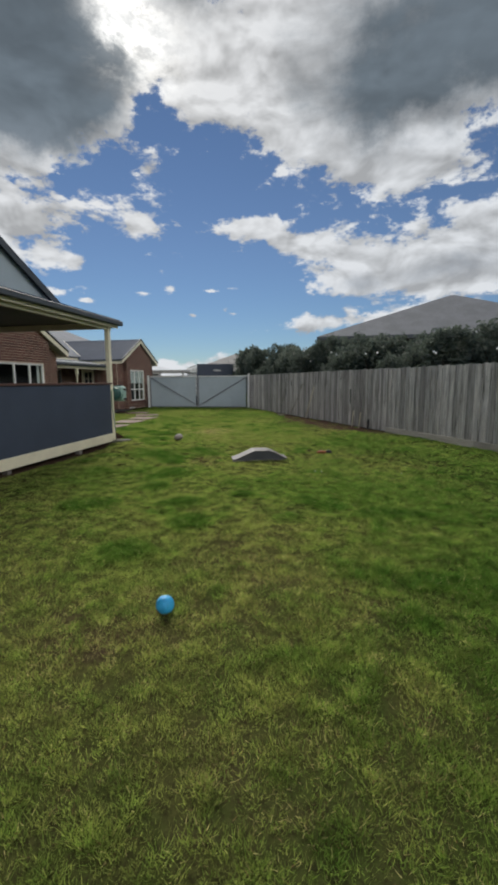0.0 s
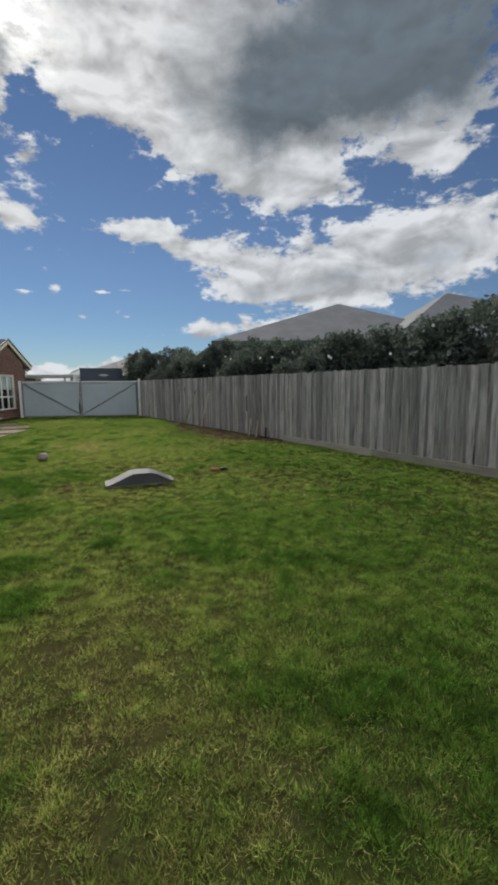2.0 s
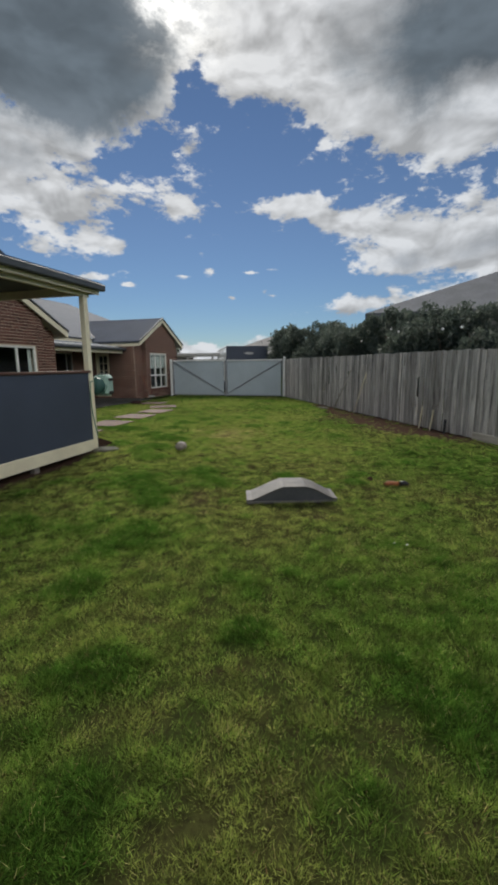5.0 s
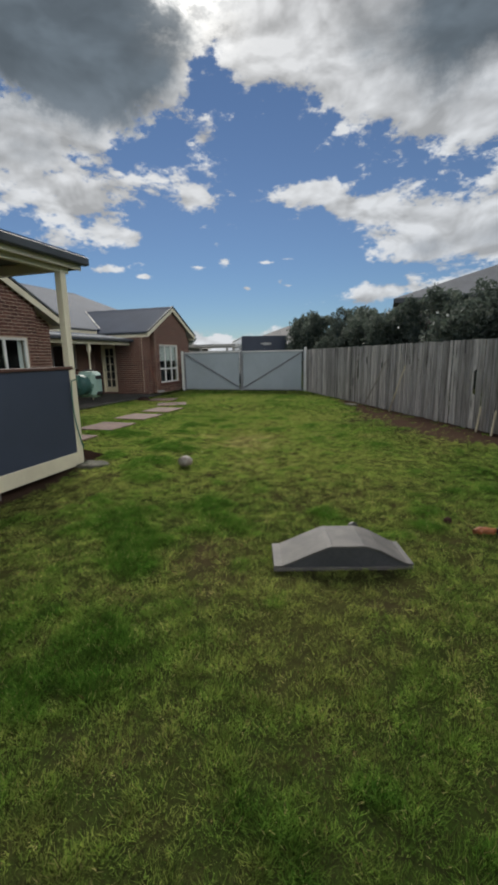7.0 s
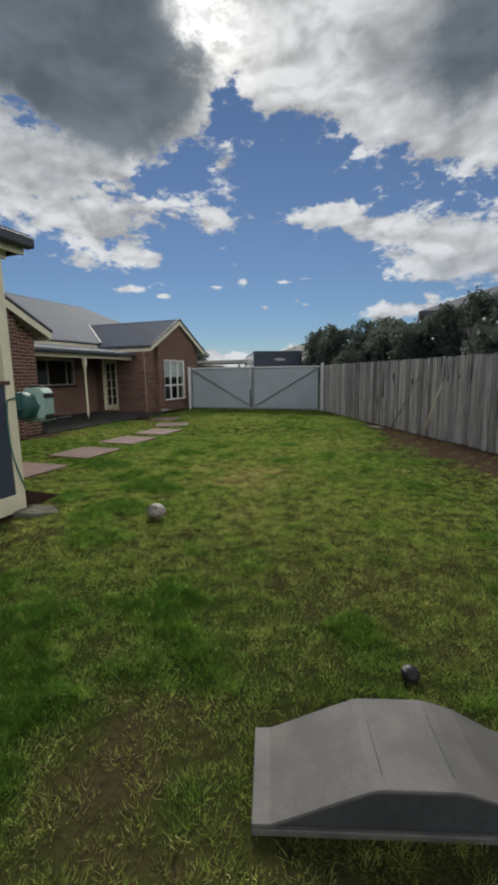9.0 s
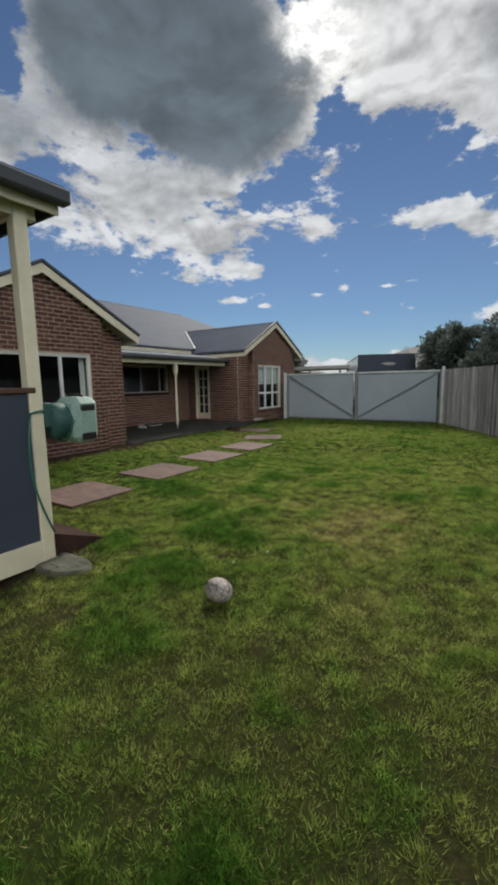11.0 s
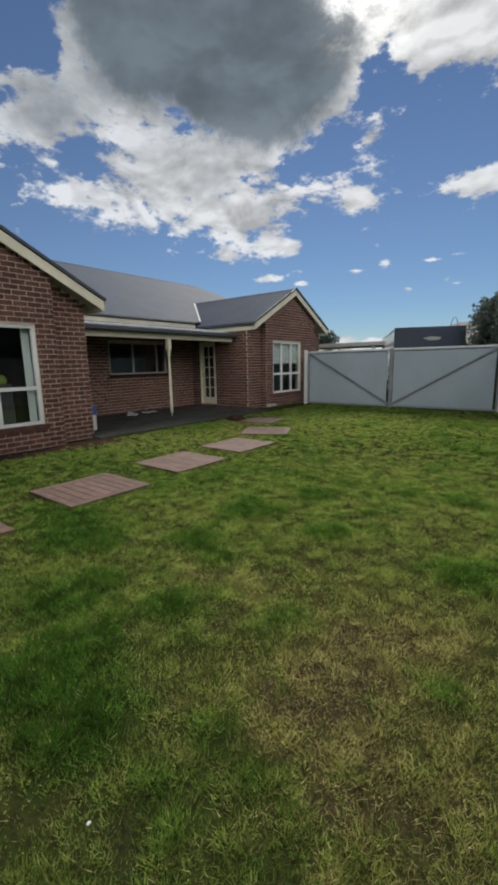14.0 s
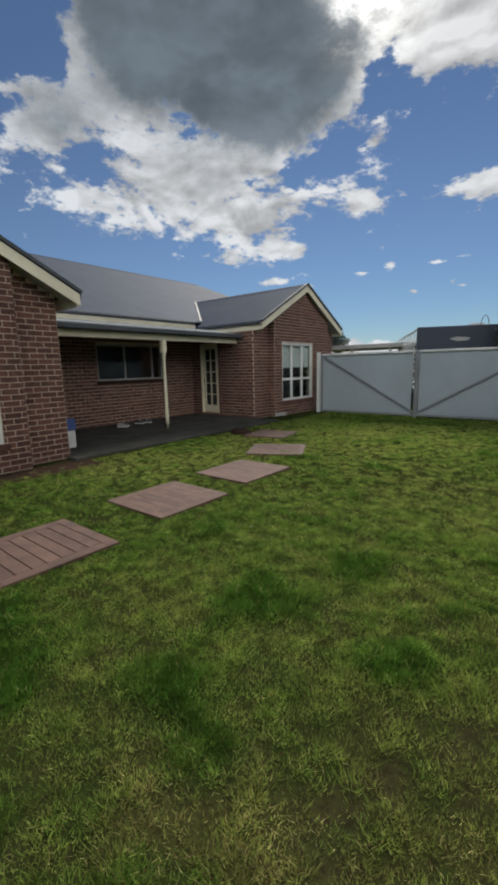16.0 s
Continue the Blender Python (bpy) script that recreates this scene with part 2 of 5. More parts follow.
def lawn_material(name, blades):
    """Turf told apart by the mesh's own values: lush (dark clumps), dry (straw and thatch), bare (soil), pale (lighter
    straw, and light along the walk put into the colour).
    """
    m = bpy.data.materials.new(name)
    m.use_nodes = True
    g = Nodes(m.node_tree)
    out, bsdf = g.add("ShaderNodeOutputMaterial"), g.add("ShaderNodeBsdfPrincipled")
    lush, bare, dry, pale = (g.add("ShaderNodeAttribute", attribute_name=k).outputs["Fac"] for k in ("lush", "bare", "dry", "pale"))
    at = g.coords()
    if blades:
        own = g.add("ShaderNodeNewGeometry").outputs["Random Per Island"]
        tone = g.mix(g.ramp(lush, 0.05, 0.45), (0.25, 0.295, 0.072, 1), (0.158, 0.255, 0.042, 1))
        tone = g.mix(g.ramp(lush, 0.5, 0.95), tone, (0.048, 0.120, 0.014, 1))
        tone = g.mix(g.math("MULTIPLY", pale, 0.6), tone, (0.38, 0.41, 0.105, 1))
        tone = g.mix(g.ramp(dry, 0.45, 0.75), tone, (0.46, 0.41, 0.17, 1))
        tone = g.mix(g.ramp(dry, 0.85, 1.0), tone, (0.20, 0.125, 0.062, 1))
        hsv = g.add("ShaderNodeHueSaturation")
        g.plug(hsv.inputs["Value"], g.math("MULTIPLY", g.math("MULTIPLY_ADD", own, 0.95, 0.72), g.ramp(g.noise(at, 7.0, 5, 0.7), 0.34, 0.64, 0.6, 1.28)))
        g.plug(hsv.inputs["Color"], tone)
        tone = hsv.outputs[0]
    else:
        small, mid = g.noise(at, 34.0, 6, 0.75), g.noise(at, 9.0, 5, 0.7)
        tone = g.mix(g.ramp(g.math("ADD", lush, g.math("MULTIPLY_ADD", mid, 1.2, -0.6)), 0.0, 0.5), (0.052, 0.056, 0.018, 1), (0.036, 0.056, 0.013, 1))
        tone = g.mix(g.ramp(lush, 0.55, 0.95), tone, (0.022, 0.046, 0.007, 1))
        tone = g.mix(g.math("MULTIPLY", pale, 0.5), tone, (0.12, 0.12, 0.04, 1))
        tone = g.mix(g.ramp(dry, 0.3, 1.0), tone, (0.070, 0.054, 0.028, 1))
        tone = g.mix(g.math("MULTIPLY", g.ramp(small, 0.44, 0.64), 0.75), tone, (0.024, 0.022, 0.011, 1))
        tone = g.mix(bare, tone, g.mix(mid, (0.090, 0.056, 0.040, 1), (0.050, 0.036, 0.027, 1)))
    g.plug(bsdf.inputs["Base Color"], tone)
    bsdf.inputs["Roughness"].default_value = 0.75 if blades else 0.95
    bsdf.inputs["Specular IOR Level"].default_value = 0.2 if blades else 0.0
    shade = bsdf.outputs[0]
    if blades:
        tr, mx = g.add("ShaderNodeBsdfTranslucent"), g.add("ShaderNodeMixShader")
        g.plug(tr.inputs[0], tone)
        mx.inputs[0].default_value = 0.55
        g.plug(mx.inputs[1], shade)
        g.plug(mx.inputs[2], tr.outputs[0])
        shade = mx.outputs[0]
    else:
        b = g.add("ShaderNodeBump")
        b.inputs["Strength"].default_value, b.inputs["Distance"].default_value = 0.9, 0.02
        g.plug(b.inputs["Height"], small)
        g.plug(bsdf.inputs["Normal"], b.outputs[0])
    g.plug(out.inputs[0], shade)
    return m


def glass_material():
    m = bpy.data.materials.new("window_glass")
    m.use_nodes = True
    g = Nodes(m.node_tree)
    out, clear, gloss, mx = (g.add("ShaderNode" + k) for k in ("OutputMaterial", "BsdfTransparent", "BsdfGlossy", "MixShader"))
    clear.inputs[0].default_value = (0.8, 0.86, 0.85, 1)
    gloss.inputs["Roughness"].default_value = 0.02
    edge = g.add("ShaderNodeLayerWeight").outputs["Facing"]
    g.plug(mx.inputs[0], g.math("MULTIPLY_ADD", g.math("POWER", edge, 5.0), 0.9, 0.05))
    g.plug(mx.inputs[1], clear.outputs[0])
    g.plug(mx.inputs[2], gloss.outputs[0])
    g.plug(out.inputs[0], mx.outputs[0])
    return m


BRICK = material("brick", (0.15, 0.064, 0.045), (0.082, 0.040, 0.032), 0.9, scale=9, fine=70, bump=0.4, vary=0.28)
BRICKS = island_material("brick_joined", (0.09, 0.043, 0.034), (0.14, 0.062, 0.046), (0.20, 0.105, 0.078), 0.9)
MORTAR = material("mortar", (0.60, 0.49, 0.375), (0.48, 0.385, 0.295), 0.95, scale=4, fine=60, bump=0.3)
CREAM = material("cream_paint", (0.78, 0.73, 0.54), (0.68, 0.63, 0.46), 0.5, scale=2.5, fine=30, bump=0.06, grain=0.1)
WHITE = material("white_paint", (0.74, 0.75, 0.72), (0.62, 0.63, 0.60), 0.45, scale=3, fine=40, bump=0.05, grain=0.1)
ROOF_X = ribbed_metal("roof_steel_x", (0.054, 0.073, 0.112), "Y", 0.19)
ROOF_Y = ribbed_metal("roof_steel_y", (0.054, 0.073, 0.112), "X", 0.19)
TRIM = material("slate_steel", (0.065, 0.075, 0.085), (0.05, 0.057, 0.065), 0.62, scale=3, fine=40, bump=0.03, grain=0.1)
SCREEN = material("slate_screen", (0.046, 0.060, 0.092), (0.040, 0.052, 0.079), 0.62, scale=1.4, fine=220, bump=0.08, grain=0.1)
UNDERSIDE = material("slate_ceiling", (0.13, 0.14, 0.165), (0.10, 0.11, 0.13), 0.7, scale=2, fine=30, bump=0.05)
SOFFIT = material("soffit_board", (0.42, 0.42, 0.40), (0.34, 0.34, 0.32), 0.7, scale=2, fine=30, bump=0.05)
GATE_SHEET = material("pale_gate_steel", (0.36, 0.42, 0.45), (0.33, 0.385, 0.41), 0.5, scale=1.5, fine=30, bump=0.04, grain=0.1)
GATE_STEEL = material("galvanised_steel", (0.27, 0.285, 0.295), (0.2, 0.21, 0.22), 0.5, 0.2, scale=4, fine=50, bump=0.06)
PALING = material("weathered_paling", (0.55, 0.52, 0.475), (0.29, 0.27, 0.245), 0.92, scale=2.0, fine=18, bump=0.5, stretch=(9, 9, 0.8), vary=0.42, streak=0.9)
PLINTH = material("plinth_board", (0.46, 0.42, 0.35), (0.33, 0.30, 0.25), 0.92, scale=2, fine=25, bump=0.4, stretch=(1, 1, 8), vary=0.15)
RAW_WOOD = material("pale_raw_wood", (0.70, 0.63, 0.45), (0.55, 0.49, 0.34), 0.8, scale=5, fine=40, bump=0.2, stretch=(6, 6, 0.7))
PAVER = material("red_brown_paver", (0.165, 0.092, 0.068), (0.10, 0.058, 0.045), 0.85, scale=5, fine=60, bump=0.35, vary=0.12)
CONCRETE = material("concrete", (0.20, 0.185, 0.16), (0.12, 0.11, 0.095), 0.9, scale=2.0, fine=50, bump=0.3)
RAMP_GREY = material("ramp_grey", (0.135, 0.127, 0.117), (0.088, 0.085, 0.082), 0.7, scale=5.0, fine=160, bump=0.2)
RAMP_DARK = material("ramp_dark", (0.052, 0.056, 0.062), (0.036, 0.040, 0.045), 0.6, scale=3, fine=35, bump=0.15)
DARK_WOOD = material("dark_brown_board", (0.06, 0.034, 0.026), (0.036, 0.021, 0.017), 0.95, scale=4, fine=40, bump=0.25, spec=0.08)
RAIL_WOOD = material("brown_rail", (0.11, 0.05, 0.035), (0.07, 0.034, 0.025), 0.6, scale=4, fine=40, bump=0.2)
ROOM = material("dim_room", (0.10, 0.10, 0.10), (0.07, 0.07, 0.07), 0.9, scale=2, fine=20, bump=0.0)
BLIND = material("white_blind", (0.84, 0.84, 0.82), (0.78, 0.78, 0.76), 0.8, scale=2, fine=30, bump=0.05, grain=0.1)
GLASS = glass_material()
LAWN, BLADES = lawn_material("lawn_soil", False), lawn_material("grass_blades", True)
LEAVES = island_material("hedge_leaves", (0.078, 0.105, 0.082), (0.11, 0.14, 0.108), (0.17, 0.19, 0.155), 0.65, 0.4)
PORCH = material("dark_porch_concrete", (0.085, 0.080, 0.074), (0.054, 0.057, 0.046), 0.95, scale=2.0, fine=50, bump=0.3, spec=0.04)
BARK = material("bark", (0.10, 0.08, 0.06), (0.06, 0.05, 0.04), 0.95, scale=8, fine=50, bump=0.5)

# ---- building helpers ----


def link(name, bm, mat):
    me = bpy.data.meshes.new(name)
    bm.normal_update()
    bm.to_mesh(me)
    bm.free()
    me.materials.append(mat)
    return new(name, me)


def part(name, bm, mat, parent=None, label=""):
    """One mesh object under a thing or under a part; everything is built in world places."""
    ob = link(name, bm, mat)
    if parent is not None:
        ob.parent = parent
        ob.matrix_parent_inverse = parent.matrix_basis.inverted() if parent.parent is None else Matrix()
    return tagged(ob, label)


def thing(name, label, category, group="", kind="", at=(0, 0, 0)):
    ob = new(name)
    ob.location = at
    ob.empty_display_size = 0.2
    ob.matrix_basis = Matrix.Translation(at)
    return tagged(ob, label, category, group, kind)


def box(bm, x0, y0, z0, x1, y1, z1, bevel=0.0):
    vs = [bm.verts.new((x, y, z)) for x in (x0, x1) for y in (y0, y1) for z in (z0, z1)]
    fs = [bm.faces.new([vs[k] for k in f]) for f in ((0, 1, 3, 2), (4, 6, 7, 5), (0, 4, 5, 1), (2, 3, 7, 6), (0, 2, 6, 4), (1, 5, 7, 3))]
    if bevel:
        bmesh.ops.bevel(bm, geom=list({e for f in fs for e in f.edges}), offset=bevel, segments=1, affect="EDGES")
    return bm


def boxed(*dims, bevel=0.0):
    return box(bmesh.new(), *dims, bevel=bevel)


def bar(bm, a, b, w, h, bevel=0.0):
    """A straight bar of w by h from a to b; h stands as upright as it can."""
    a, b = Vector(a), Vector(b)
    d = (b - a).normalized()
    side = d.cross(Vector((0, 0, 1)))
    side = side.normalized() if side.length > 1e-4 else Vector((1, 0, 0))
    up = side.cross(d)
    vs = [bm.verts.new(p + side * s * w / 2 + up * u * h / 2) for p in (a, b) for s, u in ((-1, -1), (1, -1), (1, 1), (-1, 1))]
    fs = [bm.faces.new([vs[k] for k in f]) for f in ((0, 3, 2, 1), (4, 5, 6, 7), (0, 1, 5, 4), (1, 2, 6, 5), (2, 3, 7, 6), (3, 0, 4, 7))]
    if bevel:
        bmesh.ops.bevel(bm, geom=list({e for f in fs for e in f.edges}), offset=bevel, segments=1, affect="EDGES")
    return bm


def barred(*args, **kw):
    return bar(bmesh.new(), *args, **kw)


def slab(points, push):
    """A flat sheet through the points, made thick along push."""
    bm = bmesh.new()
    low = [bm.verts.new(p) for p in points]
    high = [bm.verts.new(Vector(p) + Vector(push)) for p in points]
    bm.faces.new(low[::-1])
    bm.faces.new(high)
    for k in range(len(low)):
        j = (k + 1) % len(low)
        bm.faces.new((low[k], low[j], high[j], high[k]))
    bmesh.ops.recalc_face_normals(bm, faces=bm.faces)
    return bm


def turned(profile, centre, segs=14):
    """A turned shape: (radius, height) pairs about an upright axis."""
    bm = bmesh.new()
    rings = []
    for r, z in profile:
        rings.append([bm.verts.new((centre[0] + r * math.cos(k * 2 * math.pi / segs), centre[1] + r * math.sin(k * 2 * math.pi / segs), centre[2] + z)) for k in range(segs)])
    for a, b in zip(rings, rings[1:]):
        for k in range(segs):
            j = (k + 1) % segs
            f = bm.faces.new((a[k], a[j], b[j], b[k]))
            f.smooth = True
    bm.faces.new(rings[0][::-1])
    bm.faces.new(rings[-1])
    return bm


def tube(points, radius, segs=8):
    """A round tube along points."""
    bm = bmesh.new()
    pts = [Vector(p) for p in points]
    rings = []
    for k, p in enumerate(pts):
        d = (pts[min(k + 1, len(pts) - 1)] - pts[max(k - 1, 0)]).normalized()
        u = d.cross(Vector((0.13, 0.21, 0.97))).normalized()
        v = d.cross(u)
        r = radius[k] if isinstance(radius, (list, tuple)) else radius
        rings.append([bm.verts.new(p + r * (math.cos(q * 2 * math.pi / segs) * u + math.sin(q * 2 * math.pi / segs) * v)) for q in range(segs)])
    for a, b in zip(rings, rings[1:]):
        for q in range(segs):
            f = bm.faces.new((a[q], a[(q + 1) % segs], b[(q + 1) % segs], b[q]))
            f.smooth = True
    bm.faces.new(rings[0][::-1])
    bm.faces.new(rings[-1])
    bmesh.ops.recalc_face_normals(bm, faces=bm.faces)
    return bm


def smooth_all(ob):
    for p in ob.data.polygons:
        p.use_smooth = True
    return ob


# ---- brickwork ----
COURSE, LONG, JOINT, PROUD = 0.086, 0.24, 0.010, 0.006


class Wall:
    """An upright wall: origin at its foot, u along it, n out of it; its outline may narrow with height; holes are openings."""

    def __init__(self, origin, u, n, width, height, holes=(), thick=0.22, slope=None):
        self.o, self.u, self.n = Vector(origin), Vector(u), Vector(n)
        self.width, self.height, self.holes, self.thick, self.slope = width, height, holes, thick, slope

    def span(self, z):
        """The stretch of wall at a height; slope: (eaves height, apex height, apex u, reach to each side)."""
        if not self.slope or z <= self.slope[0]:
            return 0.0, self.width
        low, top, mid, reach = self.slope
        half = max(0.0, reach * (top - z) / (top - low))
        return max(0.0, mid - half), min(self.width, mid + half)

    def at(self, u, z, d):
        return self.o + self.u * u + Vector((0, 0, z)) + self.n * d

    def core(self):
        """The wall itself, in one piece: its face with the openings left out, drawn back to its thickness."""
        bm = bmesh.new()
        us = sorted({0.0, self.width, *(h[k] for h in self.holes for k in (0, 1))})
        zs = sorted({0.0, self.height, *(h[k] for h in self.holes for k in (2, 3))})
        grid = {(u, z): bm.verts.new(self.at(u, z, 0)) for u in us for z in zs}
        for u0, u1 in zip(us, us[1:]):
            for z0, z1 in zip(zs, zs[1:]):
                if any(h[0] <= (u0 + u1) / 2 <= h[1] and h[2] <= (z0 + z1) / 2 <= h[3] for h in self.holes):
                    continue
                bm.faces.new([grid[k] for k in ((u0, z0), (u1, z0), (u1, z1), (u0, z1))])
        if self.slope:
            low, top, mid, reach = self.slope
            ring = [grid[(u, zs[-1])] for u in us]
            right = low + (top - low) * (1 - abs(self.width - mid) / reach)
            left = low + (top - low) * (1 - abs(mid) / reach)
            ring.append(bm.verts.new(self.at(self.width, right, 0)) if right > low + 0.01 else None)
            ring.append(bm.verts.new(self.at(mid, top, 0)) if 0 < mid < self.width else None)
            ring.append(bm.verts.new(self.at(0, left, 0)) if left > low + 0.01 else None)
            ring = [v for v in ring if v]
            bm.faces.new(ring)
        made = bmesh.ops.extrude_face_region(bm, geom=bm.faces[:])
        for v in (g for g in made["geom"] if isinstance(g, bmesh.types.BMVert)):
            v.co -= self.n * self.thick
        bmesh.ops.recalc_face_normals(bm, faces=bm.faces)
        return bm

    def block(self, bm, u0, u1, z0, z1, d0, d1):
        vs = [bm.verts.new(self.at(u, z, d)) for d in (d0, d1) for z in (z0, z1) for u in (u0, u1)]
        for f in ((0, 1, 3, 2), (4, 6, 7, 5), (0, 4, 5, 1), (2, 3, 7, 6), (0, 2, 6, 4), (1, 5, 7, 3)):
            bm.faces.new([vs[k] for k in f])
        bmesh.ops.recalc_face_normals(bm, faces=bm.faces[-6:]) if len(bm.faces) < 60 else None

    def bricks(self):
        """Each brick as (u0, u1, z0, z1)."""
        top = self.slope[1] if self.slope else self.height
        out = []
        for row in range(int(top / COURSE)):
            z0, z1 = row * COURSE + JOINT, (row + 1) * COURSE
            lo, hi = self.span(z1)
            blocked = sorted((h[0], h[1]) for h in self.holes if h[2] < z1 - 0.02 and h[3] > z0 + 0.02)
            free, start = [], lo
            for a, b in blocked:
                if a > start:
                    free.append((start, a))
                start = max(start, b)
            if start < hi:
                free.append((start, hi))
            for a, b in free:
                u = (row % 2) * LONG / 2 - LONG * 0.5
                while u < b:
                    p, q = max(u + JOINT / 2, a + 0.002), min(u + LONG - JOINT / 2, b - 0.002)
                    if q - p > 0.03:
                        out.append((p, q, z0, z1))
                    u += LONG
        return out


def joined_bricks(wall, bricks, parent, label="weathered red-brown bricks"):
    """Bricks told apart but too many to lift out one by one."""
    verts, faces = [], []
    for p, q, z0, z1 in bricks:
        k = len(verts)
        d = PROUD + random.uniform(-0.002, 0.002)
        for dd, s in ((0.0, 0.0), (d, 0.002)):
            verts += [tuple(wall.at(u, z, dd)) for u, z in ((p + s, z0 + s), (q - s, z0 + s), (q - s, z1 - s), (p + s, z1 - s))]
        faces += [(k + 4, k + 5, k + 6, k + 7)] + [(k + a, k + (a + 1) % 4, k + 4 + (a + 1) % 4, k + 4 + a) for a in range(4)]
    me = bpy.data.meshes.new("bricks")
    me.from_pydata(verts, [], faces)
    if wall.u.cross(Vector((0, 0, 1))).dot(wall.n) < 0:
        me.flip_normals()
    me.materials.append(BRICKS)
    ob = new("bricks", me)
    ob.parent = parent
    return tagged(ob, label, kind="stuff")


BRICK_MESHES = {}


def single_bricks(wall, bricks, parent):
    """Bricks as pieces of their own; alike ones share a mesh."""
    for p, q, z0, z1 in bricks:
        key = (round(q - p, 3), round(wall.n.x), round(wall.n.y))
        if key not in BRICK_MESHES:
            w, h, s = q - p, z1 - z0, 0.003
            bm = bmesh.new()
            vs = []
            for d, s_ in ((0.0, 0.0), (PROUD, s)):
                vs.append([bm.verts.new(wall.u * u + Vector((0, 0, z)) + wall.n * d) for u, z in ((s_, s_), (w - s_, s_), (w - s_, h - s_), (s_, h - s_))])
            bm.faces.new(vs[1])
            for a in range(4):
                b = (a + 1) % 4
                bm.faces.new((vs[0][a], vs[0][b], vs[1][b], vs[1][a]))
            bmesh.ops.recalc_face_normals(bm, faces=bm.faces)
            me = bpy.data.meshes.new("brick")
            bm.to_mesh(me)
            bm.free()
            me.materials.append(BRICK)
            BRICK_MESHES[key] = me
        ob = new("brick", BRICK_MESHES[key])
        ob.parent = parent
        ob.location = wall.at(p, z0, random.uniform(-0.002, 0.0015))


def window(parent, name, wall, u0, u1, z0, z1, columns, sill_row, mat=CREAM, bar_w=0.05, inset=0.05, label=""):
    """A window in a wall's opening: outer frame, mullions, a transom at sill_row, panes and a sill."""
    bm = bmesh.new()
    w = bar_w
    for a, b, c, d in ((u0, u1, z0, z0 + w), (u0, u1, z1 - w, z1), (u0, u0 + w, z0 + w, z1 - w), (u1 - w, u1, z0 + w, z1 - w)):
        wall.block(bm, a, b, c, d, -inset - 0.05, -inset + 0.02)
    frame_ob = part("window_frame", bm, mat, parent, label)
    edges = [u0 + w] + list(columns) + [u1 - w]
    for u in columns:
        bm = bmesh.new()
        wall.block(bm, u - w / 2, u + w / 2, z0 + w, z1 - w, -inset - 0.045, -inset + 0.012)
        part("mullion", bm, mat, frame_ob)
    rows = [z0 + w, z1 - w]
    if sill_row:
        rows = [z0 + w, sill_row, z1 - w]
        bm = bmesh.new()
        wall.block(bm, u0 + w, u1 - w, sill_row - w / 2, sill_row + w / 2, -inset - 0.04, -inset + 0.007)
        part("transom", bm, mat, frame_ob)
    for a, b in zip(edges, edges[1:]):
        for c, d in zip(rows, rows[1:]):
            bm = bmesh.new()
            wall.block(bm, a - 0.01, b + 0.01, c - 0.01, d + 0.01, -inset - 0.024, -inset - 0.018)
            pane = part("pane", bm, GLASS, frame_ob)
            pane.visible_shadow = False
    return frame_ob


# ---- ground ----


def value_noise(x, y, scale, seed):
    """Smooth noise in 0..1 over arrays of places."""
    rng = np.random.RandomState(seed)
    table = rng.rand(256, 256)
    u, v = x * scale + 100.3, y * scale + 57.7
    i, j = np.floor(u).astype(int), np.floor(v).astype(int)
    f, h = u - i, v - j
    f, h = f * f * (3 - 2 * f), h * h * (3 - 2 * h)
    g = lambda a, b: table[a % 256, b % 256]
    return (g(i, j) * (1 - f) + g(i + 1, j) * f) * (1 - h) + (g(i, j + 1) * (1 - f) + g(i + 1, j + 1) * f) * h


def fractal(x, y, scale, seed, octaves=4):
    total, amp, norm = 0, 1.0, 0.0
    for k in range(octaves):
        total = total + amp * value_noise(x, y, scale * 2 ** k, seed + k)
        norm += amp
        amp *= 0.55
    return total / norm


FENCE_A, FENCE_D = np.array([0.0, 25.0]), np.array([0.4910, -0.8712])
FENCE_N = np.array([-0.8712, -0.4910])     # into the yard


def beyond_fence(x, y):
    """How far inside the yard a place lies from the fence."""
    return (x - FENCE_A[0]) * FENCE_N[0] + (y - FENCE_A[1]) * FENCE_N[1]


# lush dark clumps and straw-coloured patches: place and radius
CLUMPS = ((2.68, 6.62, 0.24), (2.97, 6.04, 0.26), (3.3, 7.15, 0.14), (1.99, 8.24, 0.3), (4.36, 6.84, 0.22), (3.93, 6.35, 0.16), (2.62, 5.2, 0.26), (3.02, 5.96, 0.16), (1.55, 6.38, 0.3), (2.04, 7.34, 0.22),
          (0.95, 9.85, 0.34), (1.43, 9.45, 0.26), (1.6, 9.15, 0.2), (1.64, 10.53, 0.26), (3.82, 10.9, 0.2), (3.79, 10.5, 0.14), (2.4, 9.36, 0.1), (0.31, 11.27, 0.3), (-0.75, 12.2, 0.25), (2.82, 10.61, 0.16),
          (-0.21, 12.77, 0.18), (-0.03, 11.98, 0.36), (-2.0, 14.0, 0.3), (-1.55, 13.87, 0.28), (-0.71, 14.44, 0.2), (-0.85, 15.3, 0.3), (0.09, 15.22, 0.22), (-0.5, 16.05, 0.22), (-0.15, 13.66, 0.2), (0.48, 13.92, 0.2),
          (-0.25, 13.1, 0.34), (-0.77, 13.4, 0.3), (0.66, 13.2, 0.12), (1.3, 13.92, 0.12), (-0.36, 14.27, 0.12), (0.2, 12.9, 0.2), (1.15, 15.1, 0.25))
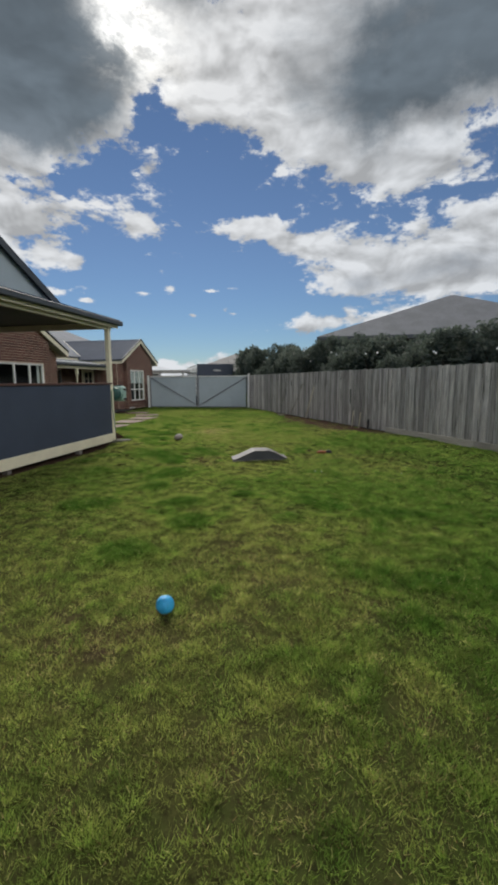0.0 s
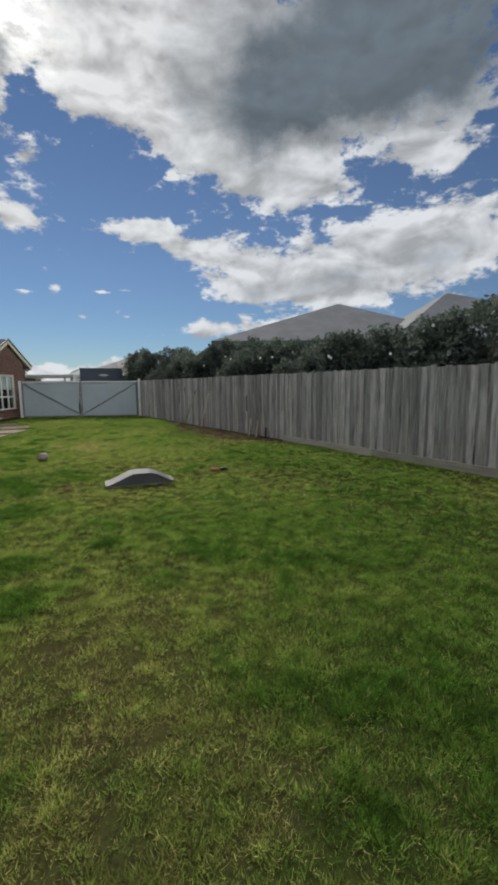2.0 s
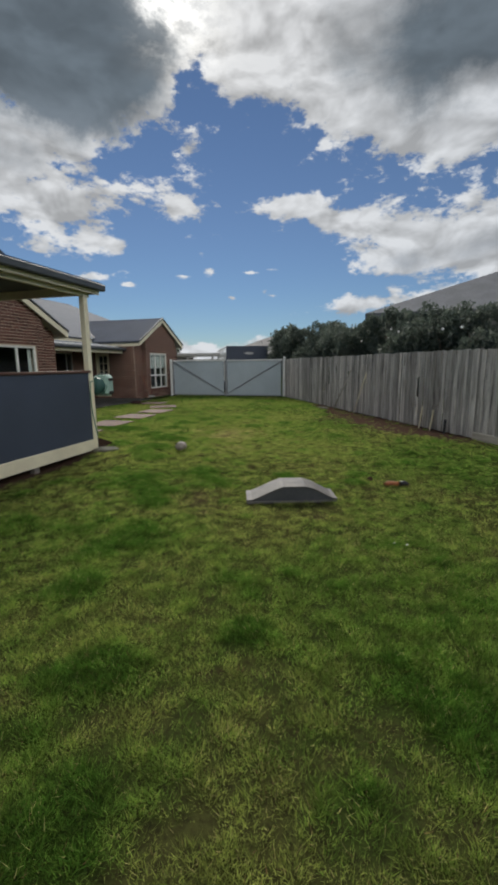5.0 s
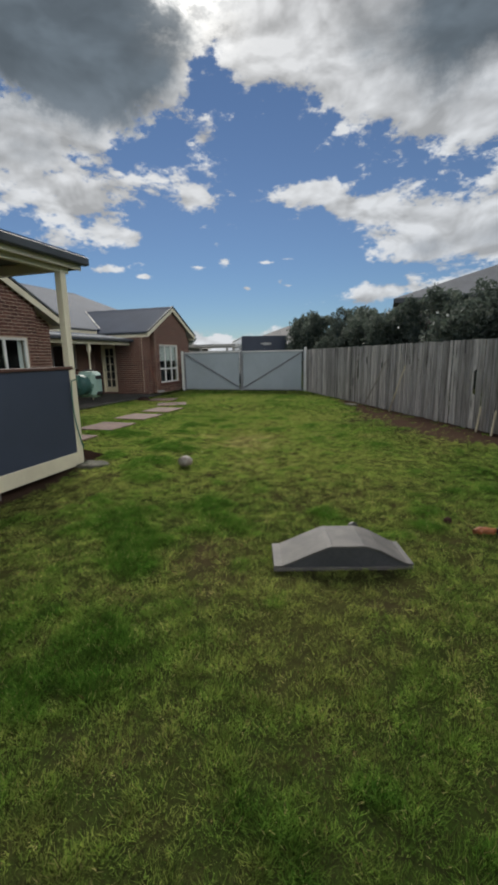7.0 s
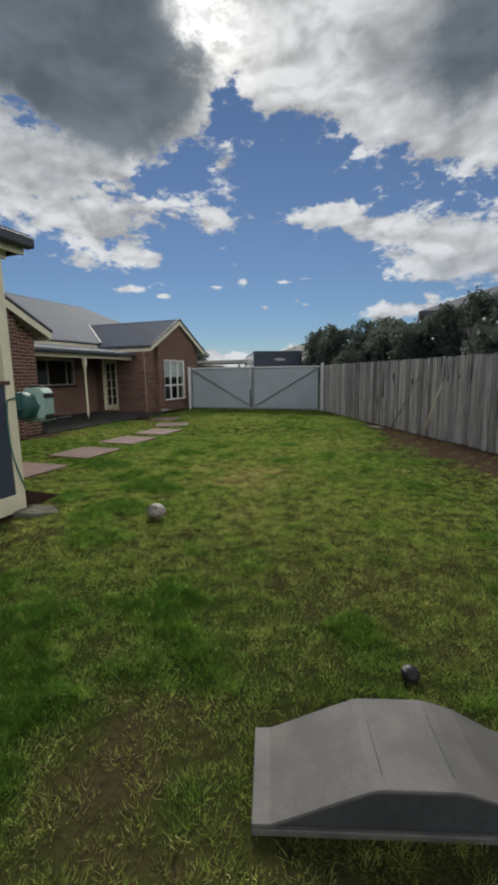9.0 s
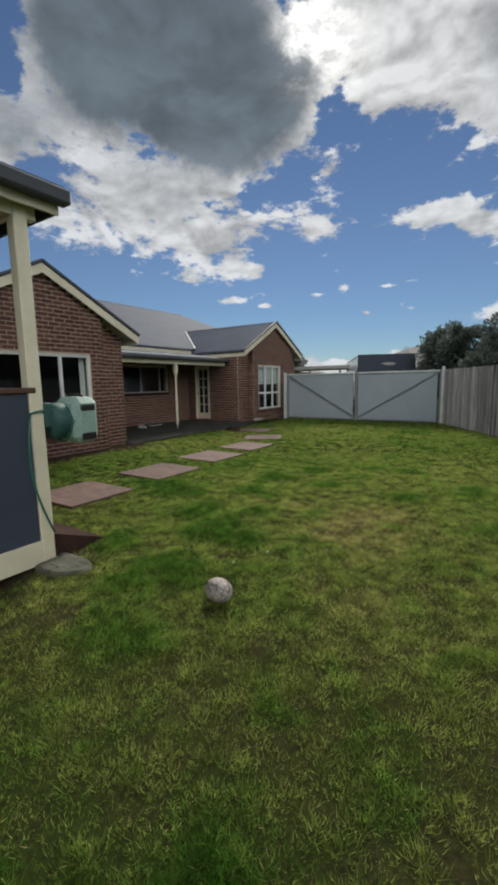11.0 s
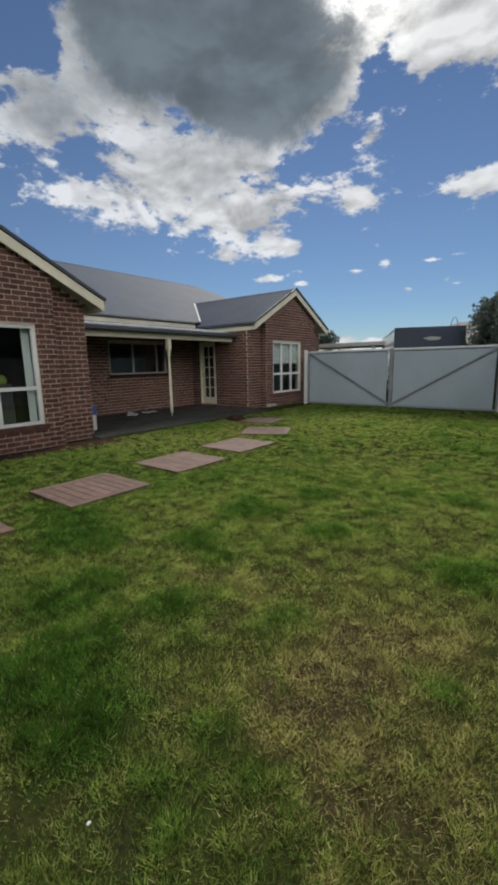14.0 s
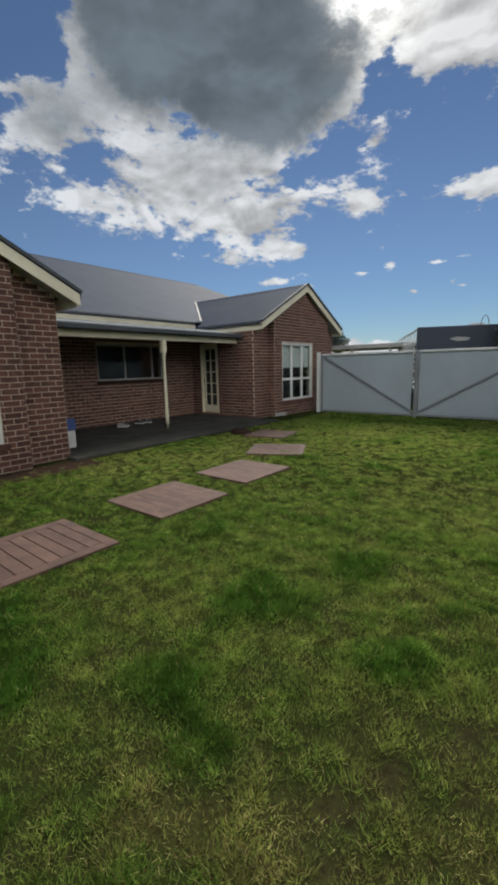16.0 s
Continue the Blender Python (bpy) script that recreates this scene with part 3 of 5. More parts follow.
DRY = ((1.21, 13.85, 0.45), (0.72, 13.55, 0.36), (0.85, 13.95, 0.36), (1.02, 14.3, 0.34), (0.95, 13.4, 0.34), (-0.3, 13.98, 0.2), (0.05, 14.12, 0.2), (3.36, 9.3, 0.28), (2.15, 9.4, 0.3), (2.45, 9.1, 0.3), (3.13, 9.1, 0.3), (2.9, 8.6, 0.45),
       (3.08, 4.27, 0.35), (3.74, 4.95, 0.4), (3.89, 3.3, 0.22), (4.81, 3.94, 0.2), (3.13, 3.97, 0.25), (3.65, 6.2, 0.5), (1.6, 12.2, 0.5), (3.5, 5.5, 0.35))


def turf(x, y):
    """The lawn's shares of lush, bare, dry and pale, and its height."""
    ragged = 0.3 + 1.4 * fractal(x, y, 4.5, 33, 4)
    lush = (fractal(x, y, 0.55, 3, 4) - 0.5) * 1.2 + 0.30 + np.clip(fractal(x, y, 2.6, 21, 3) - 0.60, 0, 1) * 2.6 + (fractal(x, y, 9.0, 150, 3) - 0.5) * 0.7
    dry = (fractal(x, y, 0.9, 201, 4) - 0.52) * 1.4 + (fractal(x, y, 6.0, 205, 3) - 0.5) * 1.2 + 0.05
    lush = lush + 0.28 * np.clip(x - 4.3, 0, 1) * np.clip((9.5 - y) / 3, 0, 1)
    # dimmer light towards the walk's end, put into the grass tone
    lush = lush + 0.03 * np.clip((y - 8) / 3, 0, 1)
    straw = 0.0
    for cx, cy, r in CLUMPS:
        one = np.exp(-(((x - cx) ** 2 + (y - cy) ** 2) / (r * ragged) ** 2) ** 2)
        lush, dry = lush + 0.75 * one, dry - 0.8 * one
    for cx, cy, r in DRY:
        one = np.exp(-((x - cx) ** 2 + (y - cy) ** 2) / (r * ragged) ** 2)
        lush, dry = lush - 0.3 * one, dry + 0.36 * one
        straw = straw + one
    lush, dry = np.clip(lush, 0, 1), np.clip(dry, 0, 1)
    # grass colour carries the light's change along the walk: paler start, darker end
    pale = np.clip((8.5 - y) / 5, 0, 1) * np.clip(0.25 + 1.5 * fractal(x, y, 0.7, 230, 3) - 0.7 * np.clip(x - 4.2, 0, 2), 0, 1) * (1 - 0.8 * lush)
    pale = np.maximum(pale, np.clip((0.2 + 0.5 * np.clip(y - 11.5, 0, 1)) * straw, 0, 0.85) * (1 - lush))
    inside = beyond_fence(x, y)
    along = (x - FENCE_A[0]) * FENCE_D[0] + (y - FENCE_A[1]) * FENCE_D[1]
    edge = fractal(x, y, 0.8, 40, 3)
    reach = 0.25 + 1.1 * np.exp(-((along - 9.0) / 3.0) ** 2) * (0.4 + 1.2 * edge)
    strip = np.clip(1.5 - np.abs(inside) / reach, 0, 1) * np.clip((along - 3) / 2, 0, 1) * np.clip((14 - along) / 3, 0, 1)
    strip = np.maximum(strip, np.clip(1.2 - np.abs(x + 1.2) / 0.55, 0, 1) * (y < 12.0) * np.clip(edge * 2, 0, 1))
    strip = np.maximum(strip, np.clip(1.3 - np.abs(x + 5.5) / 0.35, 0, 1) * (y > 12.0) * (y < 16.9) * np.clip(edge * 2, 0, 1))
    worn = np.clip((fractal(x, y, 3.4, 60, 4) - 0.66) * 5, 0, 0.4)
    worn = np.maximum(worn, np.clip((fractal(x, y, 9.0, 90, 3) - 0.70) * 7, 0, 0.6))
    bare = np.clip(np.maximum(strip * 1.4, 0.6 * worn * (1 - lush)), 0, 1)
    height = 0.03 * (fractal(x, y, 0.7, 80, 3) - 0.5) + 0.018 * lush * (1 - bare)
    # the ground falls away a little under the verandah's edge
    height = height - 0.09 * np.clip((-0.35 - x) / 0.5, 0, 1) * np.clip((11.6 - y) / 0.5, 0, 1)
    return lush, bare, dry, pale, height


def set_values(me, name, values):
    layer = me.attributes.new(name, "FLOAT", "POINT")
    layer.data.foreach_set("value", np.asarray(values, np.float32))


def build_ground():
    """One sheet: fine in the yard, coarse out to the horizon."""
    xs = np.concatenate([[-900, -300, -120, -60, -30, -18], np.arange(-12, 14.01, 0.08), [18, 30, 60, 120, 300, 900]])
    ys = np.concatenate([[-900, -300, -100, -40, -15, -6, -2], np.arange(0, 26.01, 0.08), [30, 45, 80, 150, 300, 900]])
    gx, gy = np.meshgrid(xs, ys)
    x, y = gx.ravel(), gy.ravel()
    lush, bare, dry, pale, z = turf(x, y)
    calm = ((x > -11.9) & (x < 13.9) & (y > 0.1) & (y < 25.9)).astype(float)
    house = (x < -5.6) & (y > 12)
    z = z * calm * ~house - 0.012
    n, m = len(xs), len(ys)
    k = np.arange(n * m).reshape(m, n)
    faces = np.stack([k[:-1, :-1], k[:-1, 1:], k[1:, 1:], k[1:, :-1]], -1).reshape(-1, 4)
    me = bpy.data.meshes.new("ground")
    me.from_pydata(np.stack([x, y, z], 1).tolist(), [], faces.tolist())
    for key, values in (("lush", lush), ("bare", bare), ("dry", dry), ("pale", pale)):
        set_values(me, key, values)
    me.materials.append(LAWN)
    for p in me.polygons:
        p.use_smooth = True
    return tagged(new("ground", me), "patchy mown lawn with worn soil, reaching the horizon", "ground", kind="structure")


PAVERS = [(-3.12, 12.64, -2.13, 13.6), (-3.2, 14.2, -2.27, 15.2), (-3.36, 15.77, -2.42, 16.74), (-3.44, 17.2, -2.54, 18.2)]


def build_grass():
    """Low tufts of leaning blades and straw strands, thick along the walk and coarser further off, joined into one mesh."""
    rng = np.random.RandomState(7)
    line = np.array([[4.4, 2.0], [4.4, 5.0], [3.3, 7.5], [2.4, 9.8], [1.0, 13.0], [0.3, 15.5]])

    def off_walk(x, y):
        best = np.full(len(x), 1e9)
        for a, b in zip(line, line[1:]):
            ab = b - a
            k = np.clip(((x - a[0]) * ab[0] + (y - a[1]) * ab[1]) / (ab @ ab), 0, 1)
            best = np.minimum(best, np.hypot(x - a[0] - k * ab[0], y - a[1] - k * ab[1]))
        return best
    m = 505_000
    x, y = rng.uniform(-6.3, 9.5, m), rng.uniform(2.2, 24.9, m)
    off = off_walk(x, y)
    density = np.clip(1.0 - (off - 1.3) / 2.2, 0.2, 1.0)
    lump = np.clip((fractal(x, y, 13.0, 120, 3) - 0.5) * 3.4 + 0.55, 0, 1)
    lush, bare, dry, pale, z = turf(x, y)
    keep = rng.rand(m) < density * np.clip(0.12 + 0.5 * np.clip((off - 0.8) / 2.5, 0, 1) + 0.75 * lump + 0.4 * lush - 0.1 * dry + 0.5 * pale * (y > 11.5), 0, 1) * (1 - 0.5 * np.exp(-((y - 10.2) / 1.5) ** 2) * (1 - lush)) * (1 - 0.93 * bare)
    x, y, lump, lush, off = x[keep], y[keep], lump[keep], lush[keep], off[keep]
    each = rng.randint(10, 32, len(x)) + (16 * np.clip(lush - 0.5, 0, 1)).astype(int)
    tuft = np.repeat(np.arange(len(x)), each)
    n = len(tuft)
    size = rng.uniform(0.6, 1.5, len(x))[tuft]
    q, r = rng.uniform(0, 2 * np.pi, n), 0.045 * np.sqrt(rng.rand(n)) * size
    bx, by = x[tuft] + r * np.cos(q), y[tuft] + r * np.sin(q)
    keep = (beyond_fence(bx, by) > 0.02) & ~((bx < -0.9) & (by < 11.75)) & ~((bx < -5.75) & (by < 16.2)) & ~((bx < -5.6) & (by > 16.2))
    for x0, y0, x1, y1 in PAVERS:
        keep &= ~((bx > x0 - 0.004) & (bx < x1 + 0.004) & (by > y0 - 0.004) & (by < y1 + 0.004))
    bx, by, q, tuft = bx[keep], by[keep], q[keep], tuft[keep]
    n = len(bx)
    lush, bare, dry, pale, z = turf(bx, by)
    far = np.clip((off[tuft] - 2.0) / 5.0, 0, 1)
    straw = rng.rand(n) < 0.03 + 0.34 * dry * (1 - lush) + 0.35 * pale * (by > 11.5)
    h = (0.35 + 0.5 * rng.rand(len(x)) + 0.6 * lump)[tuft] * (0.010 + 0.017 * rng.rand(n) + 0.05 * np.clip(lush - 0.45, 0, 1) * rng.rand(n))
    h = np.where(straw, h * 0.9, h)
    w = (0.0009 + 0.0009 * rng.rand(n)) * (1 + 1.8 * far)
    lean = np.where(straw, rng.uniform(0.010, 0.036, n), rng.uniform(0.3, 1.6, n) * h)
    a, b = rng.uniform(0, 2 * np.pi, n), q + rng.uniform(-1.2, 1.2, n)
    base = np.stack([bx, by, z - 0.014], 1)
    side = np.stack([np.cos(a) * w, np.sin(a) * w, np.zeros(n)], 1)
    tip = base + np.stack([np.cos(b) * lean, np.sin(b) * lean, h + 0.006], 1)
    base[:, 2] += np.where(straw, rng.uniform(0.0, 0.012, n), 0.0)
    verts = np.empty((n, 3, 3), np.float32)
    verts[:, 0], verts[:, 1], verts[:, 2] = base - side, base + side, tip
    me = bpy.data.meshes.new("grass")
    me.vertices.add(3 * n)
    me.vertices.foreach_set("co", verts.ravel())
    me.loops.add(3 * n)
    me.loops.foreach_set("vertex_index", np.arange(3 * n, dtype=np.int32))
    me.polygons.add(n)
    me.polygons.foreach_set("loop_start", np.arange(0, 3 * n, 3, dtype=np.int32))
    me.update(calc_edges=True)
    own = rng.uniform(-0.22, 0.2, len(x))[tuft]
    set_values(me, "lush", np.repeat(np.clip(lush + own + rng.uniform(-0.3, 0.2, n), 0, 1), 3))
    set_values(me, "dry", np.repeat(np.where(straw, np.where(rng.rand(n) < 0.3, 1.0, 0.78), 0.55 * dry * rng.rand(n)), 3))
    set_values(me, "pale", np.repeat(pale * rng.rand(n), 3))
    set_values(me, "bare", np.zeros(3 * n))
    me.materials.append(BLADES)
    return tagged(new("grass", me), "short patchy lawn grass with lush green clumps", "grass", kind="stuff")


build_ground()
build_grass()

# ---- the house: two brick gables facing the yard with a porch between ----
NX, FX = -5.79, -6.35            # faces of the two gables
BACK_X, DOOR_Y = -9.0, 22.5      # porch walls
house = thing("brick_house", "red-brown brick house with grey steel roof and cream trim", "house", at=(-9, 18, 0))
X, Y, MX, MY = Vector((1, 0, 0)), Vector((0, 1, 0)), Vector((-1, 0, 0)), Vector((0, -1, 0))

# near gable: projecting face between two set-back ends
near_face = Wall((NX, 13.1, 0), Y, X, 2.95, 2.62, holes=[(0.40, 2.60, 0.42, 2.13)], slope=(2.62, 3.74, 1.55, 2.16))
near_end = Wall((NX - 0.24, 16.05, 0), Y, X, 0.72, 2.62, slope=(2.62, 3.72, -1.39, 2.12))
near_end_left = Wall((NX - 0.24, 12.5, 0), Y, X, 0.6, 2.6, slope=(2.6, 3.72, 2.16, 2.16))
near_side = Wall((NX - 0.244, 16.766, 0), MX, Y, 3.0, 2.5)
far_face = Wall((FX, 23.2, 0), Y, X, 3.1, 2.62, holes=[(0.37, 2.1, 0.42, 2.13)], slope=(2.62, 3.74, 1.55, 2.2))
far_end = Wall((FX - 0.22, DOOR_Y + 0.004, 0), Y, X, 0.696, 2.55, slope=(2.55, 3.72, 2.25, 2.254))
far_end_right = Wall((FX - 0.22, 26.3, 0), Y, X, 0.7, 2.55, slope=(2.55, 3.72, -1.55, 2.254))
far_return = Wall((FX - 0.22, 23.196, 0), X, MY, 0.216, 2.7, thick=0.1)
door_wall = Wall((BACK_X, DOOR_Y, 0), X, MY, 2.426, 2.66, holes=[(0.36, 1.08, 0.1, 2.14)])
back_wall = Wall((BACK_X, 16.77, 0), Y, X, 5.73, 2.7, holes=[(2.45, 4.55, 1.17, 2.1)])
rear_wall = Wall((-6.0, -2.0, 0), Y, X, 14.5, 2.75)
near_flank = Wall((-6.0, 12.5, 0), X, MY, 0.03, 2.66)
for name, wall, single in (("gable_wall", near_face, True), ("gable_wall", near_end, True), ("gable_wall", near_end_left, False), ("gable_wall", near_side, False),
                           ("gable_wall", far_face, False), ("gable_wall", far_end, False), ("gable_wall", far_end_right, False),
                           ("gable_wall", far_return, False), ("porch_wall", door_wall, False), ("porch_wall", back_wall, False), ("verandah_wall", rear_wall, False)):
    core = part(name, wall.core(), MORTAR, house, "brick wall with pale mortar joints")
    bricks = wall.bricks()
    if single:
        near = [b for b in bricks if wall is near_end or b[0] > 1.35]
        near.sort(key=lambda b: b[2])
        near = near[:300]
        keep = set(near)
        single_bricks(wall, near, core)
        rest = [b for b in bricks if b not in keep]
        if rest:
            joined_bricks(wall, rest, core)
    else:
        joined_bricks(wall, bricks, core)


def gable_roof(face_x, mid, half, apex, eave, back, over=0.12):
    """A gable's two slopes, barge boards, ridge cap and eave gutters."""
    front = face_x + over
    k = (apex - eave) / half
    for s in (-1, 1):
        y_e = mid + s * half
        roof = part("roof", slab([(front, mid, apex), (back, mid, apex), (back, y_e, eave), (front, y_e, eave)], (0, 0, 0.03)), ROOF_Y, house, "grey corrugated steel roof slope")
        # barge board with its metal capping
        part("barge_board", slab([(front, mid, apex - 0.01), (front, y_e, eave - 0.01), (front, y_e, eave - 0.19), (front, mid, apex - 0.19)], (0.022, 0, 0)), CREAM, house, "cream barge board")
        part("barge_capping", barred((front + 0.02, mid, apex + 0.035), (front + 0.02, y_e + s * 0.03, eave + 0.035 - 0.03 * k), 0.07, 0.05), TRIM, house, "dark grey barge capping")
        part("soffit", slab([(front, mid, apex - 0.12), (face_x - 0.26, mid, apex - 0.12), (face_x - 0.26, y_e - s * 0.02, eave - 0.12), (front, y_e - s * 0.02, eave - 0.12)], (0, 0, 0.015)), SOFFIT, house)
        part("gutter", boxed(back + 2.65, y_e - 0.06 * (s < 0), eave - 0.055, front - 0.03, y_e + 0.06 * (s > 0) + 0.001, eave + 0.012, bevel=0.01), TRIM, house, "dark grey eave gutter")
        part("fascia", boxed(back + 2.65, y_e - s * 0.03 - 0.012, eave - 0.2, front - 0.025, y_e - s * 0.03 + 0.012, eave - 0.03), CREAM, house, "cream fascia board")
    for s in (-1, 1):
        part("ridge_cap", slab([(front + 0.02, mid, apex + 0.034), (back, mid, apex + 0.034), (back, mid + s * 0.13, apex + 0.034 - 0.13 * k), (front + 0.02, mid + s * 0.13, apex + 0.034 - 0.13 * k)], (0, 0, 0.004)), ROOF_Y, house)


gable_roof(NX, 14.66, 2.33, 3.84, 2.63, -11.35)
gable_roof(FX, 24.75, 2.28, 3.84, 2.63, -11.35)

# main roof: a long slope with its ridge, hipped at the far end
EX, EZ, RX, RZ = -8.78, 2.80, -14.22, 5.30
part("roof", slab([(EX, 16.0, EZ), (EX, 23.5, EZ), (EX, 32.0, EZ), (RX, 27.9, RZ), (RX, 9.0, RZ), (EX, 9.0, EZ)], (0, 0, 0.03)), ROOF_X, house, "grey corrugated steel roof slope")
part("roof", slab([(EX, 32.0, EZ), (-19.6, 32.0, EZ), (RX, 27.9, RZ)], (0, 0, 0.03)), ROOF_Y, house)
part("roof", slab([(-19.6, 32.0, EZ), (-19.6, 9.0, EZ), (RX, 9.0, RZ), (RX, 27.9, RZ)], (0, 0, 0.03)), ROOF_X, house)
part("ridge_cap", slab([(RX, 9.0, RZ + 0.034), (RX, 27.9, RZ + 0.034), (RX + 0.14, 27.9, RZ + 0.034 - 0.064), (RX + 0.14, 9.0, RZ + 0.034 - 0.064)], (0, 0, 0.004)), ROOF_X, house)
part("gutter", boxed(EX - 0.02, 16.9, EZ - 0.06, EX + 0.1, 22.42, EZ + 0.01, bevel=0.012), TRIM, house, "dark grey eave gutter")
part("fascia", boxed(EX + 0.03, 16.9, EZ - 0.2, EX + 0.055, 22.42, EZ - 0.062), CREAM, house, "cream fascia board")
valley = [(x, y, EZ + 0.46 * (EX - x) + 0.045) for x, y in ((-8.84, 22.83), (-8.84, 22.75), (-11.0, 24.64), (-11.0, 24.72))]
part("valley_flashing", slab(valley, (0, 0, 0.012)), SOFFIT, house, "pale valley flashing")
part("end_wall", boxed(-17.0, 26.9, 0, FX - 0.25, 27.0, 2.75), MORTAR, house)
part("end_wall", boxed(-17.0, 30.6, 0, -9.0, 30.8, 2.85), MORTAR, house)

# porch roof, beam, post and slab
part("porch_roof", slab([(EX + 0.02, 16.85, 2.60), (EX + 0.02, 22.46, 2.60), (-7.02, 22.46, 2.33), (-7.02, 16.85, 2.33)], (0, 0, 0.025)), ROOF_X, house, "low steel porch roof")
part("porch_gutter", boxed(-7.04, 16.8, 2.24, -6.93, 22.48, 2.345, bevel=0.012), TRIM, house, "dark grey gutter")
# white bars draw the bright highlight lines along the porch roof
for x, z in ((-7.75, 2.475), (-7.3, 2.405)):
    part("porch_highlight", barred((x, 16.86, z), (x, 22.2, z), 0.05, 0.02), WHITE, house, "white bar drawing a highlight line along the porch roof")
part("porch_beam", boxed(-7.24, 16.78, 2.10, -7.16, 22.6, 2.235, bevel=0.006), CREAM, house, "cream porch beam")
part("porch_ceiling", boxed(BACK_X, 16.78, 2.24, -7.05, DOOR_Y, 2.26), UNDERSIDE, house)
P = (-7.2, 19.88, 0.03)
post = part("porch_post", turned([(0.02, -0.03), (0.02, 0.1), (0.045, 0.1), (0.045, 0.36), (0.03, 0.39), (0.052, 0.43), (0.03, 0.47), (0.042, 0.6), (0.036, 1.1), (0.03, 1.62), (0.048, 1.66), (0.03, 1.70), (0.05, 1.74), (0.05, 2.08)], P, 12), CREAM, house, "turned cream porch post")
part("post_capital", boxed(P[0] - 0.06, P[1] - 0.06, 1.82, P[0] + 0.06, P[1] + 0.06, 2.1, bevel=0.012), CREAM, house)

# windows and door
window(house, "window", near_face, 0.40, 2.60, 0.42, 2.13, [1.165, 1.90], 1.06, WHITE, bar_w=0.062, label="white framed window with three lights")
window(house, "window", far_face, 0.37, 2.10, 0.42, 2.13, [0.94, 1.52], 1.06, WHITE, 0.07, label="white framed window with blind half down")
window(house, "window", back_wall, 2.45, 4.55, 1.17, 2.10, [3.3, 4.2], None, SOFFIT, 0.045, label="grey framed sliding porch window")
for wall, u0, u1, z in ((near_face, 0.34, 2.66, 0.42), (far_face, 0.31, 2.16, 0.42), (back_wall, 2.4, 4.6, 1.17)):
    bm = bmesh.new()
    wall.block(bm, u0, u1, z - 0.09, z, -0.08, 0.035)
    part("window_sill", bm, BRICK if wall is not back_wall else DARK_WOOD, house, "sloping sill")
# dim rooms behind the panes
for x0, x1, y0, y1 in ((-9.6, NX - 0.235, 12.7, 16.5), (-9.9, FX - 0.235, 22.75, 26.8), (-12.5, BACK_X - 0.235, 17.0, 22.4)):
    bm = boxed(x0, y0, 0.02, x1, y1, 2.5)
    front = max(bm.faces, key=lambda f: f.calc_center_median().x)
    bm.faces.remove(front)
    part("room", bm, ROOM, house)
# curtain and blind
curtain = part("curtain", slab([(NX - 0.2, 15.53, 0.46), (NX - 0.2, 15.66, 0.46), (NX - 0.2, 15.66, 2.1), (NX - 0.2, 15.53, 2.1)], (0.012, 0, 0)), BLIND, house, "pale drawn curtain edge")
bm = bmesh.new()
for k in range(38):
    z = 1.40 + k * 0.018
    box(bm, FX - 0.17, 23.62, z, FX - 0.15, 25.26, z + 0.0165)
part("blind", bm, BLIND, house, "pale venetian blind half down")
# french door: frame, leaf with two columns of panes
dframe = bmesh.new()
for a, b, c, d in ((0.36, 0.41, 0.1, 2.14), (1.03, 1.08, 0.1, 2.14), (0.41, 1.03, 2.09, 2.14)):
    door_wall.block(dframe, a, b, c, d, -0.12, 0.01)
part("door_frame", dframe, CREAM, house, "cream door frame")
leaf = bmesh.new()
for a, b, c, d in ((0.412, 0.50, 0.12, 2.085), (0.94, 1.028, 0.12, 2.085), (0.50, 0.94, 0.12, 0.32), (0.50, 0.94, 1.99, 2.085), (0.705, 0.735, 0.32, 1.99)):
    door_wall.block(leaf, a, b, c, d, -0.09, -0.05)
for k in range(1, 5):
    z = 0.32 + k * 1.67 / 5
    for a, b in ((0.50, 0.705), (0.735, 0.94)):
        door_wall.block(leaf, a, b, z - 0.013, z + 0.013, -0.085, -0.053)
leaf = part("door", leaf, CREAM, house, "cream french door with ten small panes")
for k in range(5):
    z = 0.32 + k * 1.67 / 5
    for a, b in ((0.50, 0.705), (0.735, 0.94)):
        bm = bmesh.new()
        door_wall.block(bm, a, b, z, z + 1.67 / 5, -0.072, -0.066)
        part("pane", bm, GLASS, leaf).visible_shadow = False
bm = bmesh.new()
door_wall.block(bm, 0.43, 0.46, 1.0, 1.14, -0.05, -0.035)
part("door_handle", bm, GATE_STEEL, leaf, "small metal handle")
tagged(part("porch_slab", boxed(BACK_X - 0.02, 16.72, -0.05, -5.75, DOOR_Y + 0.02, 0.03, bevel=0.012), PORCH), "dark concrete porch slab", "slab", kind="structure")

# ---- verandah with its slate screen ----
VX, VY = -0.95, 11.68
verandah = thing("verandah", "timber verandah with slate screen panels and cream posts", "verandah", at=(-3, 6, 0))
part("screen_panel", boxed(VX - 0.03, -4.0, 0.17, VX + 0.0, VY - 0.09, 1.40), SCREEN, verandah, "dark slate screen panel")
part("top_rail", boxed(VX - 0.07, -4.0, 1.40, VX + 0.03, VY - 0.03, 1.445, bevel=0.008), RAIL_WOOD, verandah, "brown timber top rail")
part("skirting_board", boxed(VX - 0.03, -4.0, -0.01, VX + 0.018, VY + 0.004, 0.19, bevel=0.005), CREAM, verandah, "cream skirting board")
part("corner_post", boxed(VX - 0.085, VY - 0.085, -0.04, VX + 0.022, VY + 0.022, 2.80, bevel=0.008), CREAM, verandah, "square cream post")
